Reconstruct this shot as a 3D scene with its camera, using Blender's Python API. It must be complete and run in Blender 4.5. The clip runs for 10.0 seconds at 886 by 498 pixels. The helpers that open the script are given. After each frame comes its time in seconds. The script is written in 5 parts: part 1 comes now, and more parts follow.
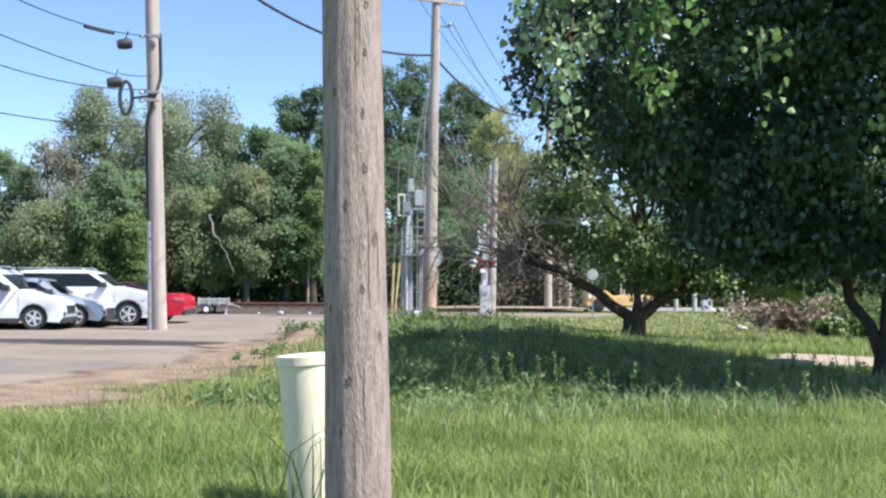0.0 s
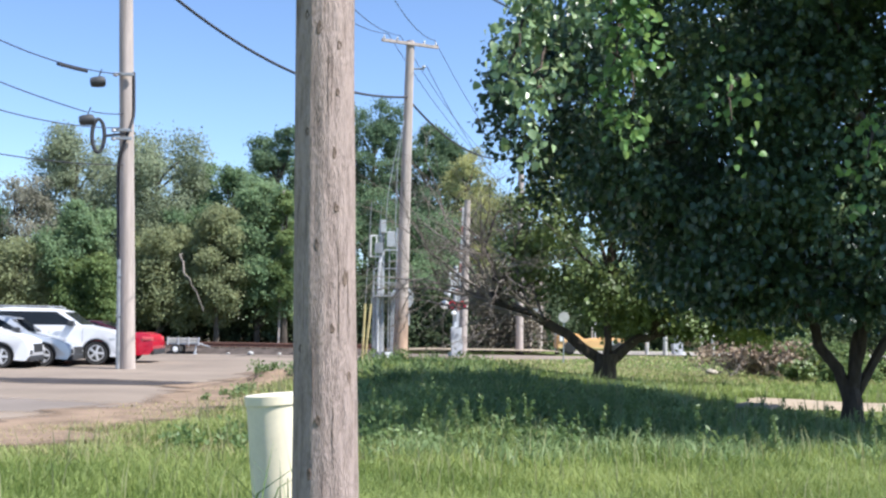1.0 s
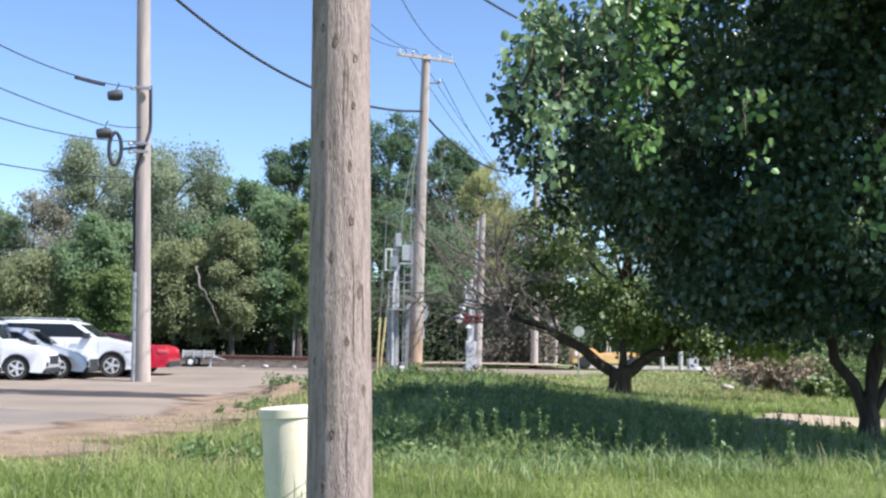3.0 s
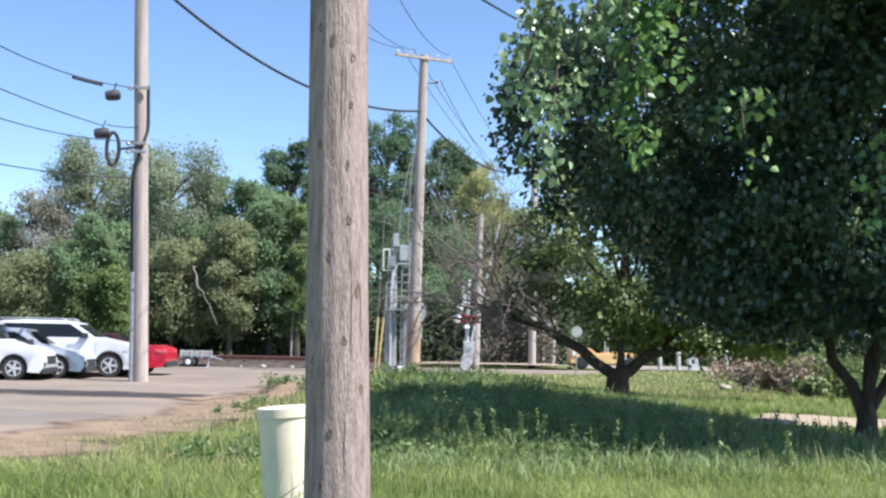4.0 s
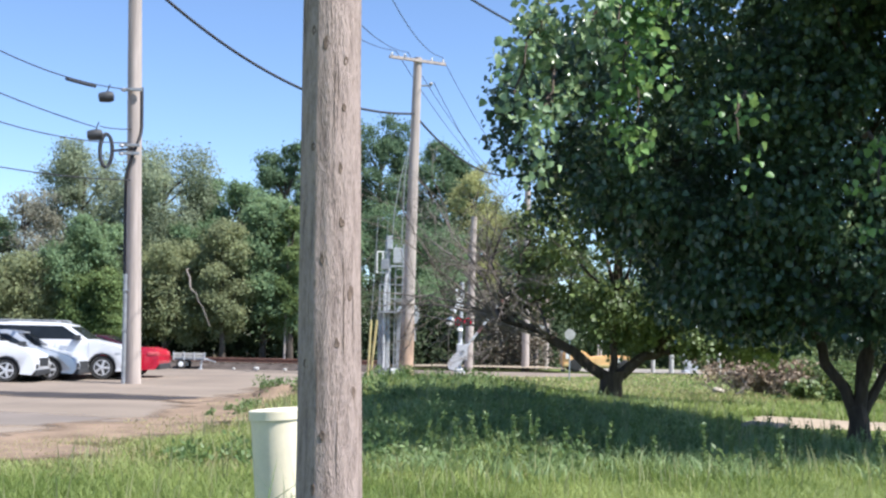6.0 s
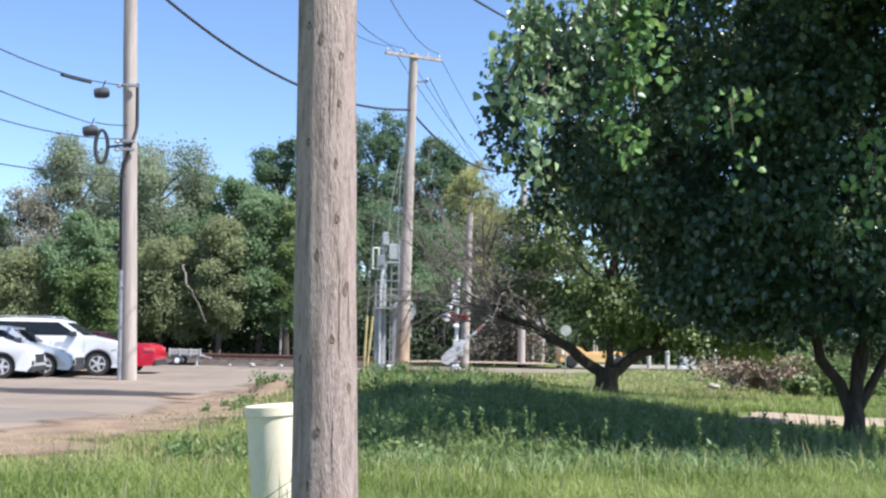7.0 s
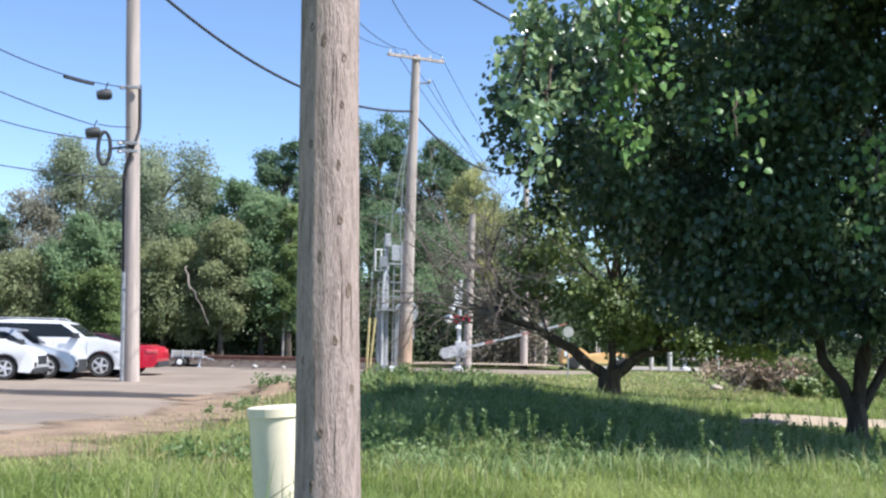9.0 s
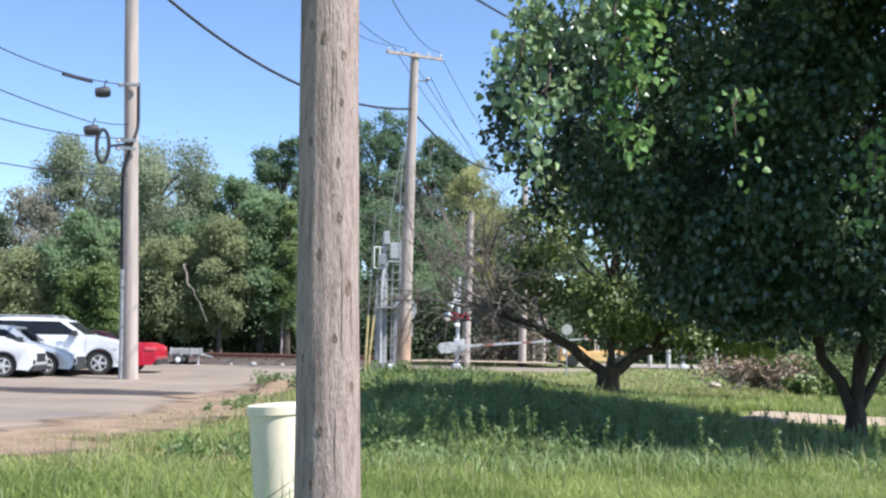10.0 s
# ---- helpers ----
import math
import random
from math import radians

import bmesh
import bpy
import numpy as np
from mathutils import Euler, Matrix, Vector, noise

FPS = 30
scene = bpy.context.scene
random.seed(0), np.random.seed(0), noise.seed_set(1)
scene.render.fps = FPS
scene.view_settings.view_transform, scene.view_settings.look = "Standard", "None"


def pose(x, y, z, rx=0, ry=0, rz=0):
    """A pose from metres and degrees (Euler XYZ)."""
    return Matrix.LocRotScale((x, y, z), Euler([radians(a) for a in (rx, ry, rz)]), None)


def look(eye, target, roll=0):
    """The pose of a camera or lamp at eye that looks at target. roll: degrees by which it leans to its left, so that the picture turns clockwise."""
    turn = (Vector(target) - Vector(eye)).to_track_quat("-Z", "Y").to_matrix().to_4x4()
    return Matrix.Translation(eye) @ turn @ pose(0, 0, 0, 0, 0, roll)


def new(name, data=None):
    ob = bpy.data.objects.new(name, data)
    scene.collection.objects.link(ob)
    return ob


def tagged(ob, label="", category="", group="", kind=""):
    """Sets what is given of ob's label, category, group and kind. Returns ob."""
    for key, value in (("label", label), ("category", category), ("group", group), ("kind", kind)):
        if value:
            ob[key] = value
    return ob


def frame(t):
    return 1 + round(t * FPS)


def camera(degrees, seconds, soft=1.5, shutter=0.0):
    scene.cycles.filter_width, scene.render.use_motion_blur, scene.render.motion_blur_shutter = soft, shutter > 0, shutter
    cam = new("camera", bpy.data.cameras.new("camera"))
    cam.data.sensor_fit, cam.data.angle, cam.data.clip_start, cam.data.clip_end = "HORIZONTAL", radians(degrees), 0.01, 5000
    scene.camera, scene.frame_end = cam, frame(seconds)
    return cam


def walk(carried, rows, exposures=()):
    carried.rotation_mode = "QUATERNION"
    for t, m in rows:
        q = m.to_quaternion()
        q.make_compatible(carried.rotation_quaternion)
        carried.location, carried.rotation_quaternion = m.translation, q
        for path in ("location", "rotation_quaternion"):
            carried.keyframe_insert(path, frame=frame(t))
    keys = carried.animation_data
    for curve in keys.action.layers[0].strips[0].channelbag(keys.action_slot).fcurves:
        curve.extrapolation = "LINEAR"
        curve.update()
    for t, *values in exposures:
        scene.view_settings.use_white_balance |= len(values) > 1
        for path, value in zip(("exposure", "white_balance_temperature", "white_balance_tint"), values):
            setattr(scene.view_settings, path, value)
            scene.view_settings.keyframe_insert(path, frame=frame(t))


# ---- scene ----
# the camera is held by hand on the verge: it turns and shifts by a finger's width
cam = camera(41.0, 10.0, soft=2.4)
walk(cam, [
    (0.0, pose(-0.011, 0.0, 1.465, 91.497, -0.326, 0.761)),
    (0.5, pose(-0.008, 0.0, 1.463, 92.466, -0.640, -0.528)),
    (1.0, pose(-0.003, 0.0, 1.457, 93.527, -0.830, -0.614)),
    (1.5, pose(0.006, 0.0, 1.458, 93.725, -0.872, -0.493)),
    (2.0, pose(0.004, 0.0, 1.456, 93.612, -0.898, -0.440)),
    (2.5, pose(-0.003, 0.0, 1.455, 94.168, -1.063, 0.117)),
    (4.0, pose(-0.002, 0.0, 1.451, 94.195, -1.075, -0.009)),
    (4.5, pose(-0.001, 0.0, 1.451, 94.002, -1.133, -0.078)),
    (5.0, pose(0.001, 0.0, 1.449, 94.103, -1.157, -0.193)),
    (5.5, pose(0.002, 0.0, 1.452, 94.390, -1.159, -0.261)),
    (7.0, pose(0.007, 0.0, 1.449, 94.143, -1.133, -0.512)),
    (7.5, pose(0.006, 0.0, 1.451, 94.709, -1.085, -0.603)),
    (8.0, pose(0.009, 0.0, 1.448, 94.551, -1.100, -0.512)),
    (8.5, pose(0.005, 0.0, 1.452, 94.309, -1.143, -0.323)),
    (9.0, pose(0.005, 0.0, 1.448, 94.217, -1.118, -0.395)),
    (9.5, pose(-0.005, 0.0, 1.447, 94.309, -1.110, -0.446)),
    (10.0, pose(-0.003, 0.0, 1.449, 94.101, -1.119, -0.470)),
], exposures=[(0.0, 1.02, 6040, 13), (10.0, 1.02, 6040, 13)])

# ---- light: a clear summer day, the sun high on the right ----
SUN_EL, SUN_AZ = 56.0, 115.0
world = bpy.data.worlds.new("sky")
scene.world = world
world.use_nodes = True
wn = world.node_tree
sky = wn.nodes.new("ShaderNodeTexSky")
sky.sky_type = "NISHITA"
sky.sun_disc = False
sky.sun_elevation = radians(SUN_EL)
sky.sun_rotation = radians(SUN_AZ)
sky.air_density, sky.dust_density, sky.ozone_density = 0.82, 0.0, 3.2
wn.nodes["Background"].inputs["Strength"].default_value = 0.100
wn.links.new(sky.outputs[0], wn.nodes["Background"].inputs["Color"])
sun_data = bpy.data.lights.new("sun", "SUN")
sun_data.energy = 4.8
sun_data.angle = radians(0.53)
sun_data.color = (1.0, 0.95, 0.86)
sun = new("sun", sun_data)
se, sa = radians(SUN_EL), radians(SUN_AZ)
sun_dir = Vector((math.sin(sa) * math.cos(se), math.cos(sa) * math.cos(se), math.sin(se)))
sun.matrix_world = look(sun_dir * 60, (0, 0, 0))

# ---- materials ----
def material(name, color, rough=0.7, metal=0.0, scale=8.0, vary=0.25, bump=0.0, fine=60.0, stretch=(1, 1, 1),
             dark=None, spec=0.5, piece=0.0, sheen_mix=0.5):
    """A surface with variation at two scales, relief, and per-piece change."""
    m = bpy.data.materials.new(name)
    m.use_nodes = True
    nt = m.node_tree
    b = nt.nodes["Principled BSDF"]
    b.inputs["Roughness"].default_value = rough
    b.inputs["Metallic"].default_value = metal
    b.inputs["Specular IOR Level"].default_value = spec
    tc = nt.nodes.new("ShaderNodeTexCoord")
    mp = nt.nodes.new("ShaderNodeMapping")
    mp.inputs["Scale"].default_value = stretch
    nt.links.new(tc.outputs["Object"], mp.inputs["Vector"])
    n1, n2 = nt.nodes.new("ShaderNodeTexNoise"), nt.nodes.new("ShaderNodeTexNoise")
    for n, s in ((n1, scale), (n2, fine)):
        n.inputs["Scale"].default_value = s
        n.inputs["Detail"].default_value = 5
        nt.links.new(mp.outputs[0], n.inputs["Vector"])
    mixn = nt.nodes.new("ShaderNodeMath")
    mixn.operation = "MULTIPLY_ADD"
    nt.links.new(n2.outputs["Fac"], mixn.inputs[0])
    mixn.inputs[1].default_value = sheen_mix
    nt.links.new(n1.outputs["Fac"], mixn.inputs[2])
    ramp = nt.nodes.new("ShaderNodeValToRGB")
    dk = dark if dark else tuple(c * (1 - vary) for c in color)
    lt = tuple(min(1, c * (1 + vary)) for c in color)
    ramp.color_ramp.elements[0].position, ramp.color_ramp.elements[1].position = 0.5, 1.0
    ramp.color_ramp.elements[0].color, ramp.color_ramp.elements[1].color = (*dk, 1), (*lt, 1)
    nt.links.new(mixn.outputs[0], ramp.inputs[0])
    out = ramp.outputs[0]
    if piece:
        g = nt.nodes.new("ShaderNodeNewGeometry")
        hs = nt.nodes.new("ShaderNodeHueSaturation")
        ma = nt.nodes.new("ShaderNodeMath")
        ma.operation = "MULTIPLY_ADD"
        nt.links.new(g.outputs["Random Per Island"], ma.inputs[0])
        ma.inputs[1].default_value, ma.inputs[2].default_value = 2 * piece, 1 - piece
        nt.links.new(ma.outputs[0], hs.inputs["Value"])
        nt.links.new(out, hs.inputs["Color"])
        out = hs.outputs[0]
    nt.links.new(out, b.inputs["Base Color"])
    if bump:
        bp = nt.nodes.new("ShaderNodeBump")
        bp.inputs["Strength"].default_value = bump
        bp.inputs["Distance"].default_value = 0.02
        nt.links.new(mixn.outputs[0], bp.inputs["Height"])
        nt.links.new(bp.outputs[0], b.inputs["Normal"])
    return m


def leafy(name, color, light, rough=0.5, through_light=0.4, spec=0.4, hue=0.03, patch=0.25, common=None):
    """Leaves and grass: each its own shade, patches of tone over the whole, light that passes through."""
    m = bpy.data.materials.new(name)
    m.use_nodes = True
    nt = m.node_tree
    b = nt.nodes["Principled BSDF"]
    b.inputs["Roughness"].default_value = rough
    b.inputs["Specular IOR Level"].default_value = spec
    g = nt.nodes.new("ShaderNodeNewGeometry")
    ramp = nt.nodes.new("ShaderNodeValToRGB")
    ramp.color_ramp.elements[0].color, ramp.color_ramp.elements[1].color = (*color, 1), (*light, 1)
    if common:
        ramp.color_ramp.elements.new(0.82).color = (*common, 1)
    nz = nt.nodes.new("ShaderNodeTexNoise")
    tc = nt.nodes.new("ShaderNodeTexCoord")
    nz.inputs["Scale"].default_value = patch
    nz.inputs["Detail"].default_value = 3
    nt.links.new(tc.outputs["Object"], nz.inputs["Vector"])
    add = nt.nodes.new("ShaderNodeMath")
    add.operation = "MULTIPLY_ADD"
    nt.links.new(g.outputs["Random Per Island"], add.inputs[0])
    add.inputs[1].default_value = 0.55
    sh = nt.nodes.new("ShaderNodeMath")
    sh.operation = "MULTIPLY_ADD"
    nt.links.new(nz.outputs["Fac"], sh.inputs[0])
    sh.inputs[1].default_value, sh.inputs[2].default_value = 1.8, -0.7
    nt.links.new(sh.outputs[0], add.inputs[2])
    nt.links.new(add.outputs[0], ramp.inputs[0])
    nt.links.new(ramp.outputs[0], b.inputs["Base Color"])
    tr = nt.nodes.new("ShaderNodeBsdfTranslucent")
    hs = nt.nodes.new("ShaderNodeHueSaturation")
    hs.inputs["Hue"].default_value = 0.5 - hue
    hs.inputs["Value"].default_value = 1.5
    nt.links.new(ramp.outputs[0], hs.inputs["Color"])
    nt.links.new(hs.outputs[0], tr.inputs["Color"])
    mx = nt.nodes.new("ShaderNodeMixShader")
    mx.inputs[0].default_value = through_light
    nt.links.new(b.outputs[0], mx.inputs[1])
    nt.links.new(tr.outputs[0], mx.inputs[2])
    nt.links.new(mx.outputs[0], nt.nodes["Material Output"].inputs["Surface"])
    return m


def glow(name, color, strength):
    m = bpy.data.materials.new(name)
    m.use_nodes = True
    b = m.node_tree.nodes["Principled BSDF"]
    b.inputs["Base Color"].default_value = (*color, 1)
    b.inputs["Emission Color"].default_value = (*color, 1)
    b.inputs["Emission Strength"].default_value = strength
    b.inputs["Roughness"].default_value = 0.25
    return m


M_POLE = material("weathered_pole_wood", (0.315, 0.245, 0.217), 0.9, scale=13, vary=0.36, dark=(0.150, 0.112, 0.095), bump=0.9, fine=80, stretch=(2.0, 2.0, 0.34), sheen_mix=0.8, spec=0.2)
M_CHECK = material("dark_crack_wood", (0.17, 0.125, 0.10), 0.95, scale=20, vary=0.4, spec=0.1)
M_POLE_FAR = material("sun_bleached_pole_wood", (0.39, 0.335, 0.30), 0.85, scale=2, vary=0.25, bump=0.3, fine=12, stretch=(3, 3, 0.2), spec=0.2)
M_RUST = material("rust_stained_wood", (0.44, 0.30, 0.215), 0.9, scale=3, vary=0.35, stretch=(2, 2, 0.5), spec=0.2)
M_CREAM = material("cream_plastic", (0.84, 0.75, 0.56), 0.45, scale=4, vary=0.08, fine=40, bump=0.02)
M_CABLE = material("black_cable_rubber", (0.03, 0.03, 0.035), 0.6, vary=0.2)
M_STEEL = material("galvanised_steel", (0.34, 0.355, 0.37), 0.5, metal=0.35, scale=6, vary=0.2)
M_ALU = material("pale_aluminium_paint", (0.54, 0.55, 0.56), 0.5, metal=0.2, scale=5, vary=0.15)
M_SIGNBACK = material("sign_back_aluminium", (0.50, 0.52, 0.53), 0.5, metal=0.3, scale=7, vary=0.12)
M_WHITE = material("white_sign_paint", (0.80, 0.80, 0.78), 0.5, scale=6, vary=0.06)
M_REDP = material("red_stripe_paint", (0.34, 0.14, 0.12), 0.5, scale=6, vary=0.1)
M_BLACK = material("black_paint", (0.02, 0.02, 0.022), 0.6, vary=0.2)
M_YELLOW = material("yellow_plastic_sleeve", (0.52, 0.43, 0.20), 0.5, scale=5, vary=0.12)
M_ORANGE = material("orange_machine_paint", (0.78, 0.48, 0.21), 0.45, scale=2, vary=0.15)
M_LAMP = glow("red_flasher_lens", (0.75, 0.03, 0.07), 0.4)
M_CONC = material("worn_concrete", (0.27, 0.245, 0.21), 0.85, scale=1.2, vary=0.2, bump=0.3)
M_ROAD = material("dusty_gravel_pavement", (0.230, 0.188, 0.150), 0.92, scale=0.35, vary=0.22, fine=22, bump=0.35, spec=0.2)
M_PATCH = material("grey_asphalt_patch", (0.188, 0.160, 0.138), 0.9, scale=0.6, vary=0.18, fine=30, bump=0.3, spec=0.2)
M_SHADOW_BAND = material("dark_shadow_band", (0.05, 0.043, 0.042), 0.85, scale=0.7, vary=0.25, fine=25, spec=0.25)
M_DIRT = material("bare_brown_dirt", (0.225, 0.165, 0.118), 0.95, scale=1.5, vary=0.35, fine=18, bump=0.5, spec=0.1)
M_SAND = material("pale_sandy_path", (0.33, 0.27, 0.20), 0.95, scale=1.0, vary=0.2, fine=15, bump=0.4, spec=0.1)
M_GROUND = material("lawn_soil", (0.115, 0.15, 0.045), 0.95, scale=0.8, vary=0.35, fine=14, bump=0.5, dark=(0.07, 0.085, 0.03), spec=0.1)
M_BALLAST = material("track_ballast", (0.08, 0.066, 0.058), 0.95, scale=3, vary=0.4, fine=25, bump=0.7, spec=0.1)
M_WOOD_FLOOR = material("shade_dark_woodland_floor", (0.075, 0.062, 0.04), 0.95, scale=1.2, vary=0.4, fine=12, bump=0.6, spec=0.1)
M_RAIL = material("rusty_rail_steel", (0.17, 0.085, 0.06), 0.6, metal=0.4, scale=4, vary=0.3)
M_BARK = material("dark_tree_bark", (0.075, 0.058, 0.045), 0.95, scale=5, vary=0.4, fine=30, bump=0.9, stretch=(2, 2, 0.5), spec=0.15)
M_BARK_FAR = material("grey_tree_bark", (0.10, 0.083, 0.068), 0.95, scale=3, vary=0.35, bump=0.5, spec=0.15)
M_TWIG = material("dead_grey_twigs", (0.20, 0.172, 0.152), 0.95, scale=3, vary=0.35, spec=0.1)
M_CARWHITE = material("white_car_paint", (0.63, 0.64, 0.66), 0.22, scale=2, vary=0.03)
M_CARSILVER = material("silver_car_paint", (0.52, 0.54, 0.56), 0.28, metal=0.5, scale=2, vary=0.05)
M_CARRED = material("red_car_paint", (0.46, 0.012, 0.035), 0.22, scale=2, vary=0.08)
M_DARKROOF = material("dark_maroon_roof_paint", (0.045, 0.010, 0.016), 0.25, scale=2, vary=0.1)
M_GLASS_CAR = material("tinted_car_glass", (0.03, 0.036, 0.042), 0.08, vary=0.1, spec=0.6)
M_TYRE = material("tyre_rubber", (0.03, 0.03, 0.03), 0.85, vary=0.2)
M_RIM = material("alloy_rim", (0.62, 0.63, 0.65), 0.35, metal=0.35, vary=0.1)
M_TRIM = material("dark_plastic_trim", (0.035, 0.037, 0.04), 0.6, vary=0.2)
M_LENS = material("clear_headlight", (0.62, 0.65, 0.68), 0.12, vary=0.1)
M_TAIL = material("red_tail_lens", (0.62, 0.10, 0.11), 0.12, vary=0.1, spec=0.8)
# one tree's leaf in three colours: dark for shaded crown, paler where sun strikes
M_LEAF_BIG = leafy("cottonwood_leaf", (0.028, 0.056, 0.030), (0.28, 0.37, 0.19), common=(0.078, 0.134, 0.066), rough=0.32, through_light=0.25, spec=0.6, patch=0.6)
M_LEAF_LIT = leafy("sunlit_cottonwood_leaf", (0.050, 0.112, 0.044), (0.40, 0.53, 0.27), rough=0.30, through_light=0.32, spec=0.6, patch=1.2)
M_LEAF_SUN = leafy("sun_yellow_cottonwood_leaf", (0.0495, 0.121, 0.0385), (0.231, 0.396, 0.121), rough=0.4, through_light=0.36, spec=0.4, patch=1.0)
M_POST = material("weathered_pale_paint", (0.42, 0.41, 0.38), 0.7, scale=5, vary=0.2, fine=40)
M_STONE = material("pale_tan_stone", (0.40, 0.35, 0.28), 0.9, scale=6, vary=0.3, fine=40, bump=0.3)
M_LEAF_T1 = leafy("lawn_tree_leaf", (0.045, 0.078, 0.028), (0.25, 0.33, 0.115), rough=0.45, through_light=0.3, patch=0.6)
M_GRASS = leafy("lawn_grass", (0.125, 0.19, 0.042), (0.37, 0.425, 0.15), rough=0.55, through_light=0.4, spec=0.3, hue=0.01, patch=0.5)
M_WEED = leafy("weed_leaf", (0.082, 0.145, 0.048), (0.20, 0.28, 0.105), rough=0.5, through_light=0.4, patch=0.7)
M_TUFT = leafy("meadow_grass_blade", (0.115, 0.19, 0.07), (0.32, 0.42, 0.19), rough=0.5, through_light=0.4, patch=0.9)
M_SEED = leafy("grass_seed_head", (0.25, 0.27, 0.12), (0.40, 0.40, 0.20), through_light=0.35, patch=1)
M_DRY = leafy("dry_grass_blade", (0.26, 0.25, 0.11), (0.46, 0.42, 0.22), rough=0.7, through_light=0.3, spec=0.2, patch=0.8)
M_BRUSH = leafy("dry_brush", (0.22, 0.165, 0.115), (0.42, 0.33, 0.24), rough=0.8, through_light=0.15, patch=1)
M_SHRUB = leafy("dead_shrub_leaf", (0.10, 0.088, 0.066), (0.22, 0.19, 0.14), rough=0.8, through_light=0.2, patch=0.6)
FOLIAGE = {
    "olive": leafy("olive_willow_leaf", (0.145, 0.182, 0.120), (0.315, 0.365, 0.235), patch=0.35, rough=0.75, spec=0.12),
    "green": leafy("fresh_green_leaf", (0.096, 0.160, 0.084), (0.275, 0.38, 0.205), patch=0.4, rough=0.75, spec=0.12),
    "dark": leafy("dark_green_leaf", (0.078, 0.135, 0.072), (0.215, 0.31, 0.165), patch=0.35, rough=0.75, spec=0.12),
    "far": leafy("distant_green_leaf", (0.066, 0.119, 0.0682), (0.171, 0.248, 0.143), patch=0.25, rough=0.75, spec=0.12),
    "lime": leafy("lime_green_leaf", (0.085, 0.135, 0.05), (0.24, 0.32, 0.13), patch=0.4, rough=0.75, spec=0.12),
    "dusty": leafy("dusty_olive_leaf", (0.15, 0.175, 0.095), (0.33, 0.37, 0.20), patch=0.4, rough=0.75, spec=0.12),
    "yellow": leafy("yellow_green_leaf", (0.20, 0.22, 0.09), (0.40, 0.42, 0.19), patch=0.4, rough=0.75, spec=0.12),
    "grey": leafy("grey_green_leaf", (0.172, 0.176, 0.136), (0.33, 0.325, 0.25), patch=0.4, rough=0.75, spec=0.12),
    "shade": leafy("shaded_understorey_leaf", (0.062, 0.092, 0.052), (0.15, 0.20, 0.105), patch=0.4, rough=0.75, spec=0.12),
}


def soft_edge(mat, centre, radii, ragged=0.35):
    """A copy of a thin stain's or painted shadow's material that wears away to nothing towards its rim."""
    m = mat.copy()
    nt = m.node_tree
    shader, out = nt.nodes["Principled BSDF"], nt.nodes["Material Output"]
    tc = nt.nodes.new("ShaderNodeTexCoord")
    mp = nt.nodes.new("ShaderNodeMapping")
    mp.inputs["Location"].default_value = (-centre[0] / radii[0], -centre[1] / radii[1], 0)
    mp.inputs["Scale"].default_value = (1 / radii[0], 1 / radii[1], 0)
    dist = nt.nodes.new("ShaderNodeVectorMath")
    dist.operation = "LENGTH"
    nz = nt.nodes.new("ShaderNodeTexNoise")
    nz.inputs["Scale"].default_value, nz.inputs["Detail"].default_value = 1.1, 8
    total = nt.nodes.new("ShaderNodeMath")
    total.operation = "MULTIPLY_ADD"
    total.inputs[1].default_value = ragged * 2
    fade = nt.nodes.new("ShaderNodeMapRange")
    fade.inputs["From Min"].default_value, fade.inputs["From Max"].default_value = 0.75 + ragged, 1.0 + ragged
    clear, mix = nt.nodes.new("ShaderNodeBsdfTransparent"), nt.nodes.new("ShaderNodeMixShader")
    nt.links.new(tc.outputs["Object"], mp.inputs["Vector"])
    nt.links.new(mp.outputs[0], dist.inputs[0])
    nt.links.new(tc.outputs["Object"], nz.inputs["Vector"])
    nt.links.new(nz.outputs["Fac"], total.inputs[0])
    nt.links.new(dist.outputs["Value"], total.inputs[2])
    nt.links.new(total.outputs[0], fade.inputs["Value"])
    nt.links.new(fade.outputs[0], mix.inputs[0])
    nt.links.new(shader.outputs[0], mix.inputs[1])
    nt.links.new(clear.outputs[0], mix.inputs[2])
    nt.links.new(mix.outputs[0], out.inputs["Surface"])
    return m


def worn_rim(mat):
    """A copy of a material that thins out in crumbs where the surface's rim value falls to nought."""
    m = mat.copy()
    nt = m.node_tree
    shader, out = nt.nodes["Principled BSDF"], nt.nodes["Material Output"]
    rim, tc, nz = nt.nodes.new("ShaderNodeAttribute"), nt.nodes.new("ShaderNodeTexCoord"), nt.nodes.new("ShaderNodeTexNoise")
    rim.attribute_name = "rim"
    nz.inputs["Scale"].default_value, nz.inputs["Detail"].default_value = 1.6, 9
    total, fade = nt.nodes.new("ShaderNodeMath"), nt.nodes.new("ShaderNodeMapRange")
    total.operation = "MULTIPLY_ADD"
    total.inputs[1].default_value = 1.1
    fade.inputs["From Min"].default_value, fade.inputs["From Max"].default_value = 0.62, 1.0
    clear, mix = nt.nodes.new("ShaderNodeBsdfTransparent"), nt.nodes.new("ShaderNodeMixShader")
    nt.links.new(tc.outputs["Object"], nz.inputs["Vector"])
    nt.links.new(nz.outputs["Fac"], total.inputs[0])
    nt.links.new(rim.outputs["Fac"], total.inputs[2])
    nt.links.new(total.outputs[0], fade.inputs["Value"])
    nt.links.new(fade.outputs[0], mix.inputs[0])
    nt.links.new(clear.outputs[0], mix.inputs[1])
    nt.links.new(shader.outputs[0], mix.inputs[2])
    nt.links.new(mix.outputs[0], out.inputs["Surface"])
    return m


